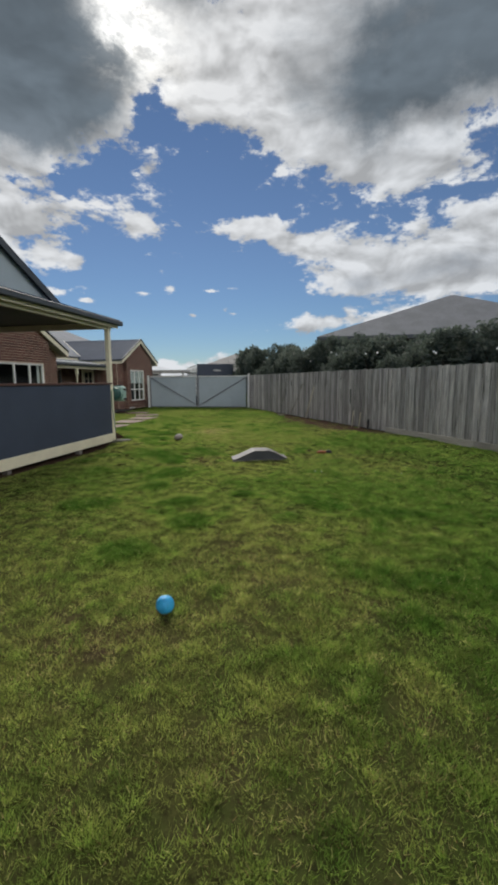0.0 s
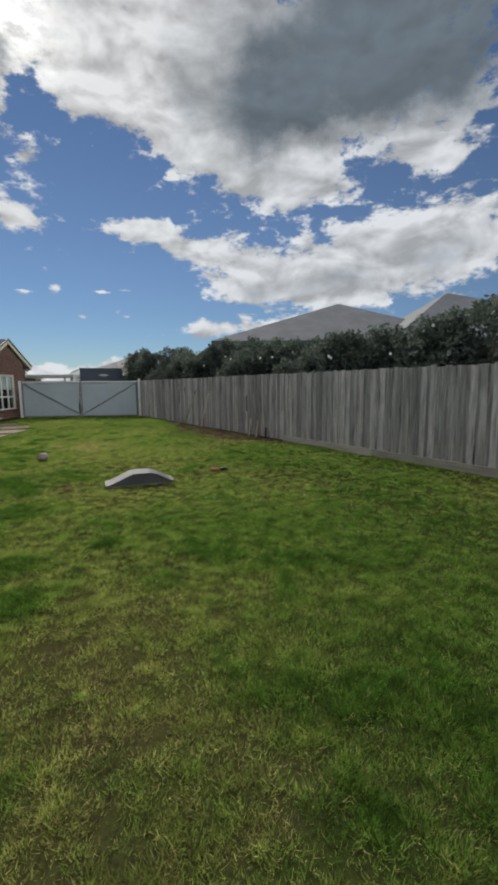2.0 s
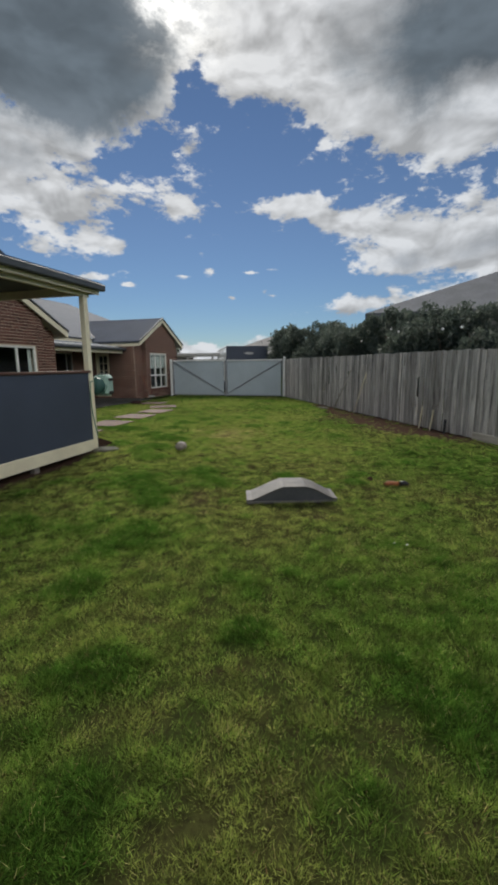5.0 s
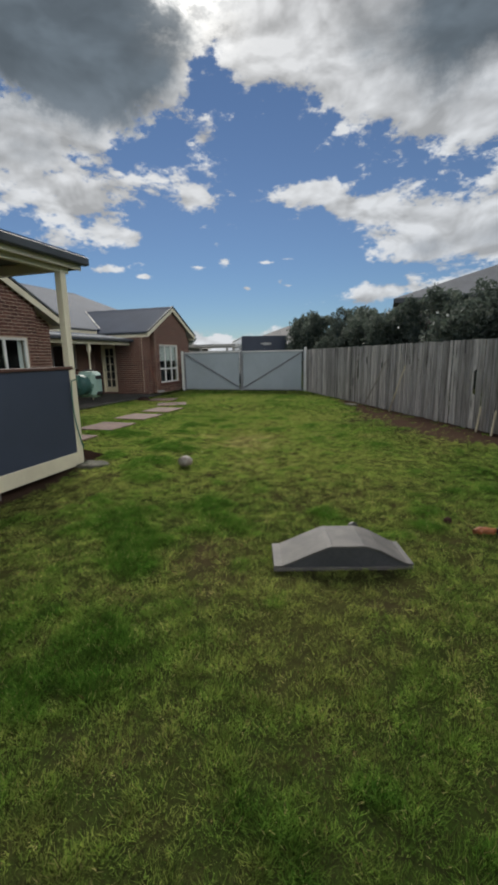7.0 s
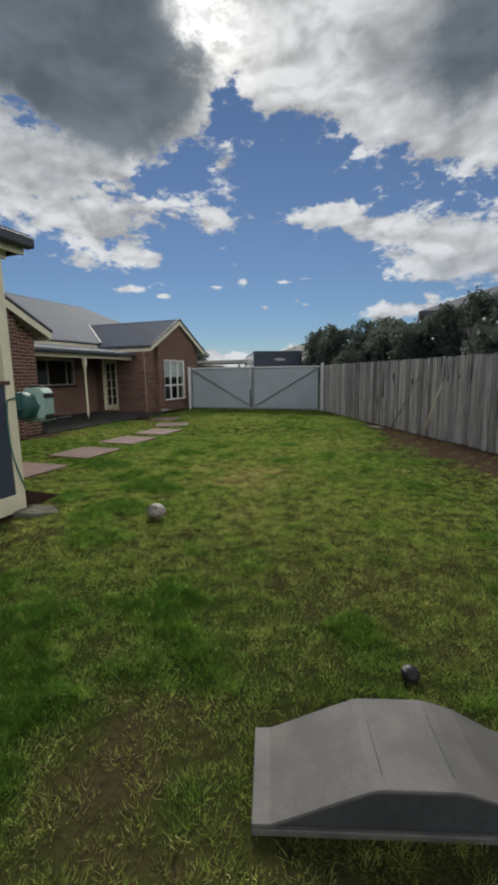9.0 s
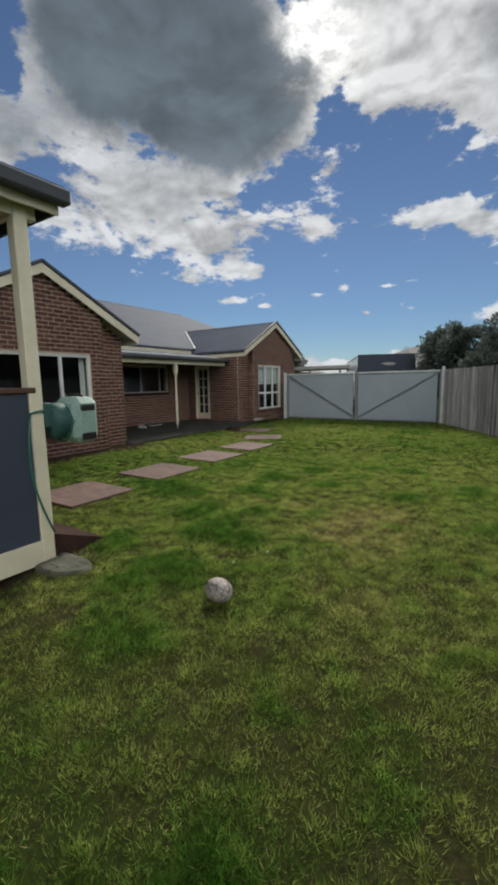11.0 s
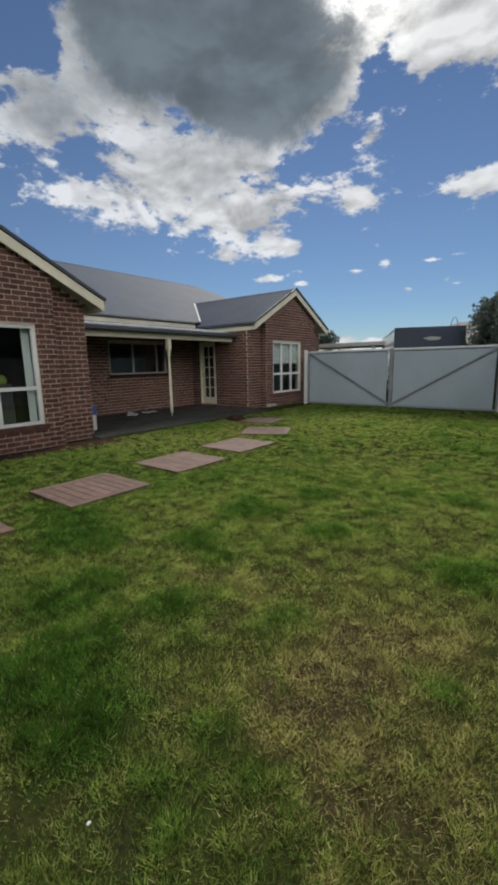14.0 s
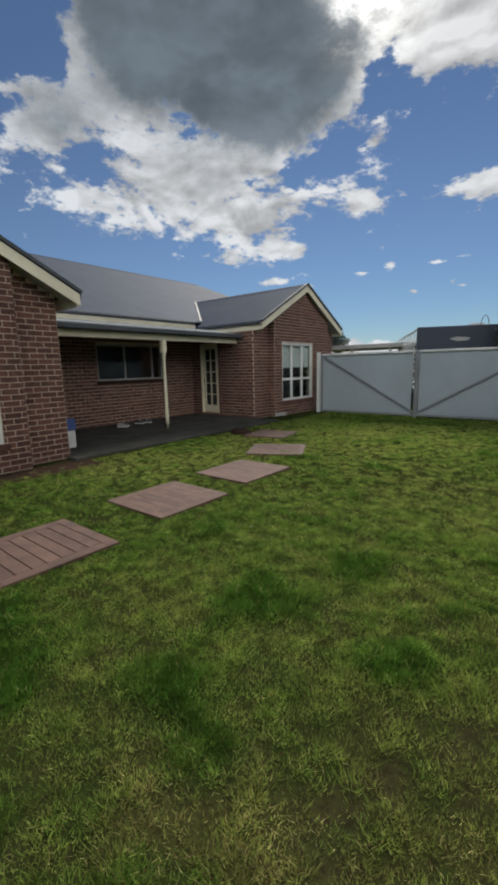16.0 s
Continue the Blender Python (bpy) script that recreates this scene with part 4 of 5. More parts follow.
for y in (6.6, 3.0, -0.6):
    part("post", boxed(VX - 0.13, y - 0.05, 0.1, VX - 0.035, y + 0.05, 2.80, bevel=0.008), CREAM, verandah)
for y in (10.2, 8.1, 6.0, 3.9, 1.8):
    part("stump", boxed(VX - 0.12, y - 0.05, -0.12, VX - 0.01, y + 0.05, 0.0, bevel=0.006), CONCRETE, verandah)
part("deck", boxed(-5.98, -4.0, 0.06, VX - 0.035, VY - 0.1, 0.16), DARK_WOOD, verandah, "timber deck floor")
part("end_bearer", boxed(-5.95, VY - 0.06, -0.02, VX - 0.09, VY - 0.02, 0.17), CREAM, verandah)
part("eave_beam", boxed(VX - 0.075, -4.0, 2.72, VX + 0.005, VY + 0.1, 2.88, bevel=0.006), CREAM, verandah, "cream beam")
part("end_beam", boxed(-5.9, VY - 0.06, 2.74, VX - 0.08, VY + 0.0, 2.88, bevel=0.006), CREAM, verandah)
part("ceiling", boxed(-5.95, -4.0, 2.885, VX + 0.13, VY + 0.2, 2.905), UNDERSIDE, verandah, "dark verandah ceiling")
part("fascia", boxed(VX + 0.1, -4.0, 2.775, VX + 0.125, VY + 0.22, 2.92), CREAM, verandah, "cream fascia")
part("gutter", boxed(VX + 0.128, -4.0, 2.835, VX + 0.245, VY + 0.265, 2.945, bevel=0.014), TRIM, verandah, "dark grey gutter")
part("end_fascia", boxed(-5.9, VY + 0.205, 2.79, VX + 0.1, VY + 0.23, 2.94), TRIM, verandah, "dark grey end fascia")
part("roof", slab([(VX + 0.18, -4.0, 2.948), (VX + 0.18, VY + 0.25, 2.948), (-5.9, VY + 0.25, 3.3), (-5.9, -4.0, 3.3)], (0, 0, 0.03)), ROOF_X, verandah, "low grey steel roof")
# a gable over the verandah's middle
GX, GM, GA = -1.5, 7.3, 4.85
for s in (-1, 1):
    ye, ze = GM + s * 3.4, GA - 3.4 * 0.535
    part("gable_slope", slab([(GX + 0.1, GM, GA), (-6.5, GM, GA), (-6.5, ye, ze), (GX + 0.1, ye, ze)], (0, 0, 0.03)), ROOF_Y, verandah)
    part("gable_barge", slab([(GX + 0.1, GM, GA), (GX + 0.1, ye, ze), (GX + 0.1, ye, ze - 0.15), (GX + 0.1, GM, GA - 0.15)], (0.022, 0, 0)), TRIM, verandah, "dark grey barge")
part("gable_infill", slab([(GX, GM - 3.2, 3.05), (GX, GM + 3.2, 3.05), (GX, GM, GA - 0.06)], (-0.05, 0, 0)), GATE_SHEET, verandah, "pale gable infill sheet")

# hose reel on the corner post
REEL_GREEN = material("reel_green", (0.30, 0.44, 0.38), (0.24, 0.36, 0.31), 0.5, scale=5, fine=40, bump=0.05)
REEL_DARK = material("reel_dark", (0.03, 0.10, 0.09), (0.02, 0.07, 0.06), 0.55, scale=5, fine=40, bump=0.05)
HOSE = material("green_hose", (0.03, 0.16, 0.11), (0.02, 0.11, 0.08), 0.45, scale=8, fine=60, bump=0.05)
BLACK = material("black_plastic", (0.015, 0.015, 0.017), (0.01, 0.01, 0.011), 0.5, scale=6, fine=60, bump=0.1)
reel = thing("hose_reel", "pale green wall hose reel with dark drum on verandah post", "hose reel", at=(-0.9, 11.75, 1.1))
part("bracket", boxed(-1.04, 11.7, 1.12, -0.9, 11.76, 1.32, bevel=0.008), REEL_DARK, reel, "dark green bracket")
bm = turned([(0.05, -0.02), (0.145, 0.0), (0.155, 0.03), (0.155, 0.13), (0.145, 0.16), (0.05, 0.17)], (0, 0, 0), 24)
bmesh.ops.transform(bm, matrix=pose(-0.97, 11.76, 1.16, -90), verts=bm.verts)
part("drum", bm, REEL_DARK, reel, "dark green hose drum")
bm = boxed(-1.10, 11.88, 0.97, -0.77, 12.12, 1.36, bevel=0.055)
casing = part("casing", bm, REEL_GREEN, reel, "pale green plastic casing")
for z in (1.27, 1.03):
    part("slot", boxed(-1.03, 12.1, z - 0.03, -0.84, 12.128, z + 0.03, bevel=0.012), BLACK, casing, "dark slot")
    part("slot", boxed(-0.785, 11.93, z - 0.03, -0.762, 12.07, z + 0.03, bevel=0.011), BLACK, casing, "dark slot")
part("handle", tube([(-1.04, 12.0, 1.35), (-1.03, 12.0, 1.372), (-0.94, 12.0, 1.38), (-0.85, 12.0, 1.372), (-0.84, 12.0, 1.35)], 0.012), BLACK, casing, "black carrying handle")
pts = [(-0.915 + 0.03 * math.sin(q * math.pi), 11.58 - 0.07 * math.sin(q * math.pi) + 0.12 * q * q, 1.24 - 1.0 * q) for q in [k / 14 for k in range(15)]]
part("hose", tube([(-0.93, 11.78, 1.22), (-0.9, 11.66, 1.26)] + pts, 0.009), HOSE, reel, "green garden hose")
part("hose_loop", tube([(-0.95 + 0.2 * math.cos(q), 11.84 + 0.02 * math.sin(3 * q), 1.16 + 0.17 * math.sin(q)) for q in [2.2 + k * 0.22 for k in range(20)]], 0.009), HOSE, reel)

# dark sloping board at the verandah's end, and its concrete pad
tagged(part("access_ramp", slab([(-0.96, 11.71, -0.03), (-0.96, 11.71, 0.21), (-0.96, 12.22, 0.015), (-0.96, 12.22, -0.03)], (-0.95, 0, 0)), DARK_WOOD), "dark brown sloping board at verandah end", "ramp")
FOOTING = material("mossy_footing", (0.11, 0.105, 0.08), (0.055, 0.06, 0.036), 0.95, scale=7.0, fine=45, bump=0.8)
bm = bmesh.new()
rng = random.Random(12)
rings = []
for f, z in ((1.05, -0.06), (1.0, 0.0), (0.9, 0.018), (0.5, 0.02)):
    rings.append([bm.verts.new((-0.76 + f * 0.23 * math.cos(q) * (1 + 0.22 * math.sin(3 * q + 1)), 11.66 + f * 0.2 * math.sin(q) * (1 + 0.2 * math.cos(2 * q)), z + rng.uniform(-0.006, 0.008))) for q in [k * math.pi / 11 for k in range(22)]])
for a, b in zip(rings, rings[1:]):
    for k in range(22):
        bm.faces.new((a[k], a[k - 21], b[k - 21], b[k]))
bm.faces.new(rings[-1])
tagged(part("concrete_pad", bm, FOOTING), "rough mossy concrete footing beside verandah post", "concrete pad")

# ---- double gate ----
GY = 25.0


def gate_leaf(x0, x1, brace_up):
    g = thing("gate_leaf", "pale grey ribbed steel gate leaf with diagonal brace", "gate", "double gate", at=((x0 + x1) / 2, GY, 0))
    bm = bmesh.new()
    pitch, n = 0.076, int((x1 - x0 - 0.1) / 0.076)
    zs = (0.02, 1.76)
    prof = []
    for k in range(n):
        x = x0 + 0.05 + k * pitch
        prof += [(x, 0.0), (x + 0.022, 0.0), (x + 0.034, 0.003), (x + 0.062, 0.003)]
    cols = [[bm.verts.new((x, GY + 0.035 - d, z)) for z in zs] for x, d in prof]
    for a, b in zip(cols, cols[1:]):
        bm.faces.new((a[0], b[0], b[1], a[1]))
    part("sheet", bm, GATE_SHEET, g, "pale ribbed steel sheet").modifiers.new("thick", "SOLIDIFY").thickness = 0.003
    for a, b in (((x0, GY, 0.05), (x1, GY, 0.05)), ((x0, GY, 1.76), (x1, GY, 1.76))):
        part("rail", barred(a, b, 0.04, 0.055, bevel=0.006), WHITE if a[2] > 1 else GATE_STEEL, g)
    for x in (x0 + 0.025, x1 - 0.025):
        part("stile", boxed(x - 0.025, GY - 0.024, 0.02, x + 0.025, GY + 0.024, 1.785, bevel=0.006), GATE_STEEL, g)
    z0, z1 = (0.12, 1.73) if brace_up else (1.73, 0.12)
    part("brace", barred((x0 + 0.05, GY - 0.005, z0), (x1 - 0.05, GY - 0.005, z1), 0.04, 0.05, bevel=0.006), GATE_STEEL, g, "grey diagonal brace")
    return g


gate_leaf(-5.86, -2.962, False)
gate_leaf(-2.948, -0.06, True)
tagged(part("gate_drop_post", boxed(-3.0, GY - 0.036, -0.03, -2.91, GY - 0.027, 1.77, bevel=0.002), GATE_STEEL), "grey steel cover strip between the gate leaves", "gate post")
for x, w, h, lab in ((-5.95, 0.10, 1.84, "white steel gate post beside the house"), (0.0, 0.10, 1.9, "white steel gate post at the fence end")):
    tagged(part("gate_post", boxed(x - w / 2, GY - 0.05, -0.05, x + w / 2, GY + 0.05, h, bevel=0.008), WHITE), lab, "gate post", "gate posts")

# ---- paling fence ----
fence = thing("paling_fence", "weathered grey timber paling fence with plinth board", "fence", at=(4, 18, 0))
rng = random.Random(4)
fdir, fnor = Vector((*FENCE_D, 0)), Vector((*FENCE_N, 0))
PALING_MESHES = []
for k in range(20):
    bm = bmesh.new()
    foot = 0.0 if k < 8 else -0.12
    w = rng.uniform(0.098, 0.108) if k < 16 else rng.uniform(0.076, 0.085)
    top = rng.uniform(-0.012, 0.012)
    for a, b, c, d in ((0, w, 0.0, 0.014),):
        vs = [bm.verts.new((u, v, z)) for z in (foot, 1.66 + top) for u, v in ((a, c), (b, c), (b, d), (a, d))]
        vs[5].co.z += rng.uniform(-0.008, 0.008)
        vs[6].co.z = vs[5].co.z
        for f in ((0, 3, 2, 1), (4, 5, 6, 7), (0, 1, 5, 4), (1, 2, 6, 5), (2, 3, 7, 6), (3, 0, 4, 7)):
            bm.faces.new([vs[i] for i in f])
    me = bpy.data.meshes.new("paling")
    bm.to_mesh(me)
    bm.free()
    me.materials.append(PALING)
    PALING_MESHES.append(me)
frame_m = Matrix(((fdir.x, -fnor.x, 0, 0), (fdir.y, -fnor.y, 0, 0), (0, 0, 1, 0), (0, 0, 0, 1)))
COUNT = 296
# split and broken palings: place along the fence, foot and head of the missing piece
BROKEN = ((5.02, 0.7, 1.1), (5.12, 0.8, 1.56), (5.67, 1.24, 1.5), (5.95, 0.36, 0.74), (6.62, 1.12, 1.34), (7.4, 1.17, 1.42), (7.98, 1.23, 1.52), (4.75, 0.5, 0.8), (8.3, 1.3, 1.44), (10.3, 0.7, 1.2))


def broken_paling(z0, z1):
    """A paling with a long sliver gone from one edge."""
    w, cut = 0.104, 0.02
    z0, z1 = z0 - 0.13, z1 - 0.13
    ring = [(0, -0.12), (w, -0.12), (w, z0), (cut + 0.03, z0 + 0.02), (cut, z0 + 0.07), (cut + 0.008, (z0 + z1) / 2), (cut, z1 - 0.06), (cut + 0.04, z1 - 0.01), (w, z1), (w, 1.66), (0, 1.655)]
    me = bpy.data.meshes.new("paling")
    bm = slab([(u, 0, z) for u, z in ring], (0, 0.014, 0))
    bm.to_mesh(me)
    bm.free()
    me.materials.append(PALING)
    return me


BROKEN_AT = {int((s - 0.06) / 0.0925): broken_paling(a, b) for s, a, b in BROKEN}
for k in range(COUNT):
    s = 0.06 + k * 0.0925
    lift = 0.018 if k % 2 else 0.0
    p = Vector((*FENCE_A, 0)) + fdir * s - fnor * (lift + rng.uniform(0, 0.004))
    whole = PALING_MESHES[rng.randrange(8) + (8 if s < 12.2 else 0) if rng.random() > (0.16 if 4 < s < 12 else 0.0) else 16 + rng.randrange(4)]
    ob = new("paling", BROKEN_AT[k] if k in BROKEN_AT else whole)
    ob.parent = fence
    ob.matrix_parent_inverse = fence.matrix_basis.inverted()
    ob.matrix_basis = Matrix.Translation(p + Vector((0, 0, 0.13 + rng.uniform(-0.012, 0.012)))) @ frame_m @ pose(0, 0, 0, rng.uniform(-0.3, 0.3), rng.uniform(-0.3, 0.3), rng.uniform(-2.0, 2.0))
for k in range(5):
    a = Vector((*FENCE_A, 0.06)) + fdir * (12.2 + k * 3.05) + fnor * 0.012
    b = a + fdir * 3.04
    part("plinth", barred(a, b, 0.022, 0.16, bevel=0.004), PLINTH, fence, "pale plinth board")
for z in (0.45, 1.45):
    part("rail", barred(Vector((*FENCE_A, z)) + fdir * 0.1 - fnor * 0.07, Vector((*FENCE_A, z)) + fdir * 27.4 - fnor * 0.07, 0.04, 0.07), PLINTH, fence)
# plain walls that close the yard behind the walk
back_fence = Vector((*FENCE_A, 0)) + fdir * 27.45
tagged(part("boundary_wall", slab([(back_fence.x, back_fence.y, -0.05), (-6.0, -4.1, -0.05), (-6.0, -4.1, 1.7), (back_fence.x, back_fence.y, 1.7)], (0, -0.03, 0)), PLINTH), "plain weathered timber boundary", "fence", kind="structure")


def on_fence(s, out, z):
    p = Vector((*FENCE_A, 0)) + fdir * s + fnor * out
    return (p.x, p.y, z)


tagged(part("leaning_stick", tube([on_fence(7.36, 0.14, 0.0), on_fence(7.6, 0.09, 0.61), on_fence(7.87, 0.04, 1.24)], [0.019, 0.018, 0.017], 8), RAW_WOOD), "pale wooden stick leaning against the fence", "stick")
for s, h, w in ((10.55, 0.49, 0.08), (10.95, 0.46, 0.10)):
    tagged(part("stake", barred(on_fence(s, 0.07, -0.02), on_fence(s + 0.03, 0.03, h), w, 0.03, bevel=0.005), RAW_WOOD), "short pale timber offcut leaning against the fence", "stake", "stakes")
tagged(part("stake", barred(on_fence(11.45, 0.08, -0.02), on_fence(11.42, 0.04, 0.30), 0.05, 0.03, bevel=0.005), BLACK), "short black stake leaning against the fence", "stake")

tagged(part("leaning_pole", tube([on_fence(5.85, 0.12, 0.0), on_fence(6.35, 0.07, 0.65), on_fence(6.92, 0.03, 1.38)], [0.02, 0.018, 0.016], 7), PLINTH), "thin weathered grey pole leaning against the fence", "pole")
tagged(part("flat_stone", slab([on_fence(5.3, 0.5, -0.01), on_fence(5.75, 0.45, -0.01), on_fence(5.8, 0.3, -0.01), on_fence(5.45, 0.28, -0.01)], (0, 0, 0.04)), CONCRETE), "flat pale stone lying in the soil by the fence", "stone")

# ---- stepping pads across the lawn ----


def stepping_pad(x0, y0, x1, y1, boards, turn=0.0, gap=0.0012):
    t = thing("stepping_pad", "reddish brown square stepping pad with grooved boards", "paving", "stepping pads", at=((x0 + x1) / 2, (y0 + y1) / 2, 0))
    m = Matrix.Translation(((x0 + x1) / 2, (y0 + y1) / 2, 0)) @ pose(0, 0, 0, 0, 0, turn)
    w, d = (x1 - x0) / 2, (y1 - y0) / 2
    pieces = [("base", (-w + 0.005, -d + 0.005, -0.03, w - 0.005, d - 0.005, 0.026)),
              ("border", (-w, -d, -0.02, w, -d + 0.1, 0.036)), ("border", (-w, d - 0.1, -0.02, w, d, 0.036)),
              ("border", (-w, -d + 0.1, -0.02, -w + 0.1, d - 0.1, 0.036)), ("border", (w - 0.1, -d + 0.1, -0.02, w, d - 0.1, 0.036))]
    step = (2 * d - 0.2) / boards
    for k in range(boards):
        pieces.append(("board", (-w + 0.102, -d + 0.1 + k * step + gap, 0.0, w - 0.102, -d + 0.1 + (k + 1) * step - gap, 0.035)))
    for name, dims in pieces:
        bm = boxed(*dims, bevel=min(0.003, gap))
        bmesh.ops.translate(bm, verts=bm.verts, vec=(0, 0, -0.012))
        bmesh.ops.transform(bm, matrix=m, verts=bm.verts)
        part(name, bm, PAVER, t)
    return t


for k, dims in enumerate(PAVERS):
    stepping_pad(*dims, 7, gap=0.003 if k == 1 else 0.0012)
stepping_pad(-3.95, 18.75, -3.0, 19.65, 8, 27.0, 0.005)
stepping_pad(-5.0, 20.1, -4.1, 20.95, 7, 12.0)

# ---- grey dog agility ramp ----
ramp = thing("low_ramp", "grey three-sided low ramp on the lawn with dark side", "ramp", at=(3.15, 9.6, 0))
RM = Matrix.Translation((2.657, 9.354, 0)) @ pose(0, 0, 0, 0, 0, 17.5)
prof = [(0.0, 0.034), (0.06, 0.036), (0.12, 0.06), (0.30, 0.14), (0.39, 0.176), (0.42, 0.182), (0.655, 0.182), (0.69, 0.175), (0.78, 0.146), (0.94, 0.058), (0.98, 0.042), (1.02, 0.04)]


def ramp_piece(name, pts, push, mat, label="", round_by=0.003):
    bm = slab(pts, push)
    bmesh.ops.transform(bm, matrix=RM, verts=bm.verts)
    if round_by:
        bmesh.ops.bevel(bm, geom=bm.edges[:], offset=round_by, segments=1, affect="EDGES")
    part(name, bm, mat, ramp, label)


D = 0.38
ramp_piece("ramp_top", [(u, 0, z) for u, z in prof] + [(u, 0, z - 0.014) for u, z in prof[::-1]], (0, D, 0), RAMP_GREY, "scuffed grey moulded top")
for v in (0.018, D - 0.034):
    ramp_piece("side_panel", [(0.012, v, -0.01)] + [(u, v, z - 0.016) for u, z in prof[1:-1]] + [(1.008, v, -0.01)], (0, 0.016, 0), RAMP_DARK, "dark side panel", 0)
for v in (0.0, D - 0.018):
    ramp_piece("base_lip", [(0.0, v, -0.01), (1.02, v, -0.01), (1.02, v, 0.016), (0.0, v, 0.016)], (0, 0.018, 0), RAMP_GREY, "grey moulded base lip")
for u in (0.0, 1.006):
    ramp_piece("end_panel", [(u, 0.019, -0.01), (u, D - 0.019, -0.01), (u, D - 0.019, 0.022), (u, 0.019, 0.022)], (0.014, 0, 0), RAMP_GREY)
for u, v0, v1 in ((0.425, 0.05, 0.27), (0.655, 0.05, 0.30)):
    ramp_piece("crease", [(u, v0, 0.1825), (u + 0.006, v0, 0.1825), (u + 0.004, v1, 0.1825), (u + 0.001, v1, 0.1825)], (0, 0, 0.0012), RAMP_DARK, "dark worn crease", 0)

# ---- balls and toys on the lawn ----
DIRTY_WHITE = material("worn_leather", (0.52, 0.475, 0.42), (0.20, 0.155, 0.13), 0.7, scale=34, fine=90, bump=0.3)
SEAM = material("dark_seam", (0.05, 0.045, 0.045), (0.03, 0.03, 0.03), 0.7, scale=8, fine=60)
BLUE = material("blue_rubber", (0.03, 0.36, 0.66), (0.02, 0.27, 0.54), 0.6, scale=20, fine=90, bump=0.3)
ORANGE = material("orange_rubber", (0.40, 0.13, 0.04), (0.16, 0.06, 0.025), 0.6, scale=12, fine=60, bump=0.2)


def ellipsoid(a, b, segs=24, rings=14):
    """An egg round its long axis x."""
    bm = bmesh.new()
    bmesh.ops.create_uvsphere(bm, u_segments=segs, v_segments=rings, radius=1)
    bmesh.ops.transform(bm, matrix=pose(0, 0, 0, 0, 90), verts=bm.verts)
    for v in bm.verts:
        v.co.x, v.co.y, v.co.z = v.co.x * a, v.co.y * b, v.co.z * b
        f = 1 - 0.06 * (v.co.x / a) ** 2
        v.co.y, v.co.z = v.co.y * f, v.co.z * f
    for f in bm.faces:
        f.smooth = True
    return bm


football = thing("football", "worn white oval football with dark lettering bars", "football", at=(0.685, 11.87, 0.0))
FM = Matrix.Translation((0.685, 11.87, 0.082)) @ pose(0, 0, 0, 10, 13, 157)
bm = ellipsoid(0.135, 0.08)
bmesh.ops.transform(bm, matrix=FM, verts=bm.verts)
ball = part("ball_body", bm, DIRTY_WHITE, football)
for roll in (-28, 52, 152, 232):
    pts = []
    for k in range(21):
        q = math.pi * (0.06 + 0.88 * k / 20)
        x, r = 0.136 * math.cos(q), 0.0812 * math.sin(q) * (1 - 0.06 * math.cos(q) ** 2)
        pts.append(FM @ Vector((x, r * math.sin(radians(roll)), r * math.cos(radians(roll)))))
    part("seam", tube(pts, 0.0018, 6), SEAM, ball)
for k in range(5):
    q = 0.62 + k * 0.13
    bm = bmesh.new()
    for w in (-1,):
        x, r = 0.136 * math.cos(q), 0.082 * math.sin(q)
        bar(bm, FM @ Vector((x, r * math.sin(0.75), r * math.cos(0.75))), FM @ Vector((x, r * math.sin(1.15), r * math.cos(1.15))), 0.008, 0.003)
    part("letter_bar", bm, SEAM, ball, "dark print bar")


def lumpy_ball(name, place, r, mat, label, category, grooves):
    bm = bmesh.new()
    bmesh.ops.create_icosphere(bm, subdivisions=4, radius=r)
    for v in bm.verts:
        d = v.co.normalized()
        v.co *= 1 + (0.035 * math.sin(14 * d.z) if grooves else 0.05 * (noise.noise(d * 3.2)))
        v.co.z *= 0.84 if grooves else 1.0
        v.co += Vector(place) + Vector((0, 0, r * 0.8))
    for f in bm.faces:
        f.smooth = True
    return tagged(part(name, bm, mat), label, category)


lumpy_ball("rubber_ball", (3.15, 10.27, -0.01), 0.045, BLACK, "black ribbed rubber dog ball on the grass", "ball", True)
lumpy_ball("rubber_ball", (3.36, 4.36, 0), 0.058, BLUE, "bright blue knobbly rubber ball on the grass", "ball", False)
toy = thing("chew_toy", "chewed orange rope toy with dark end on grass", "dog toy", at=(4.27, 10.48, 0))
part("rope", tube([(4.16, 10.44, 0.022), (4.21, 10.48, 0.03), (4.27, 10.46, 0.028), (4.33, 10.49, 0.03)], [0.02, 0.03, 0.026, 0.022]), ORANGE, toy)
part("rope", tube([(4.2, 10.42, 0.022), (4.26, 10.5, 0.034), (4.31, 10.44, 0.024)], [0.016, 0.022, 0.016]), ORANGE, toy)
part("knot", tube([(4.34, 10.47, 0.03), (4.40, 10.5, 0.034), (4.44, 10.47, 0.03)], [0.03, 0.034, 0.02]), BLACK, toy, "dark knot")
lumpy_ball("clod", (3.98, 10.68, -0.02), 0.035, DARK_WOOD, "small dark clod lying on the grass", "clod", False)

# ---- things on the porch ----
cooler = thing("cool_box", "white cool box with blue lid standing on porch", "cool box", at=(-6.35, 16.98, 0.03))
COOL_BLUE = material("cool_box_blue", (0.035, 0.08, 0.24), (0.03, 0.065, 0.19), 0.4, scale=5, fine=40, bump=0.04)
part("body", boxed(-7.12, 16.85, 0.03, -6.67, 17.25, 0.37, bevel=0.02), WHITE, cooler)
part("lid", slab([(-7.14, 16.83, 0.37), (-6.65, 16.83, 0.37), (-6.79, 16.9, 0.56), (-7.0, 16.9, 0.56)], (0, 0.42, 0)), COOL_BLUE, cooler, "sloping blue lid")
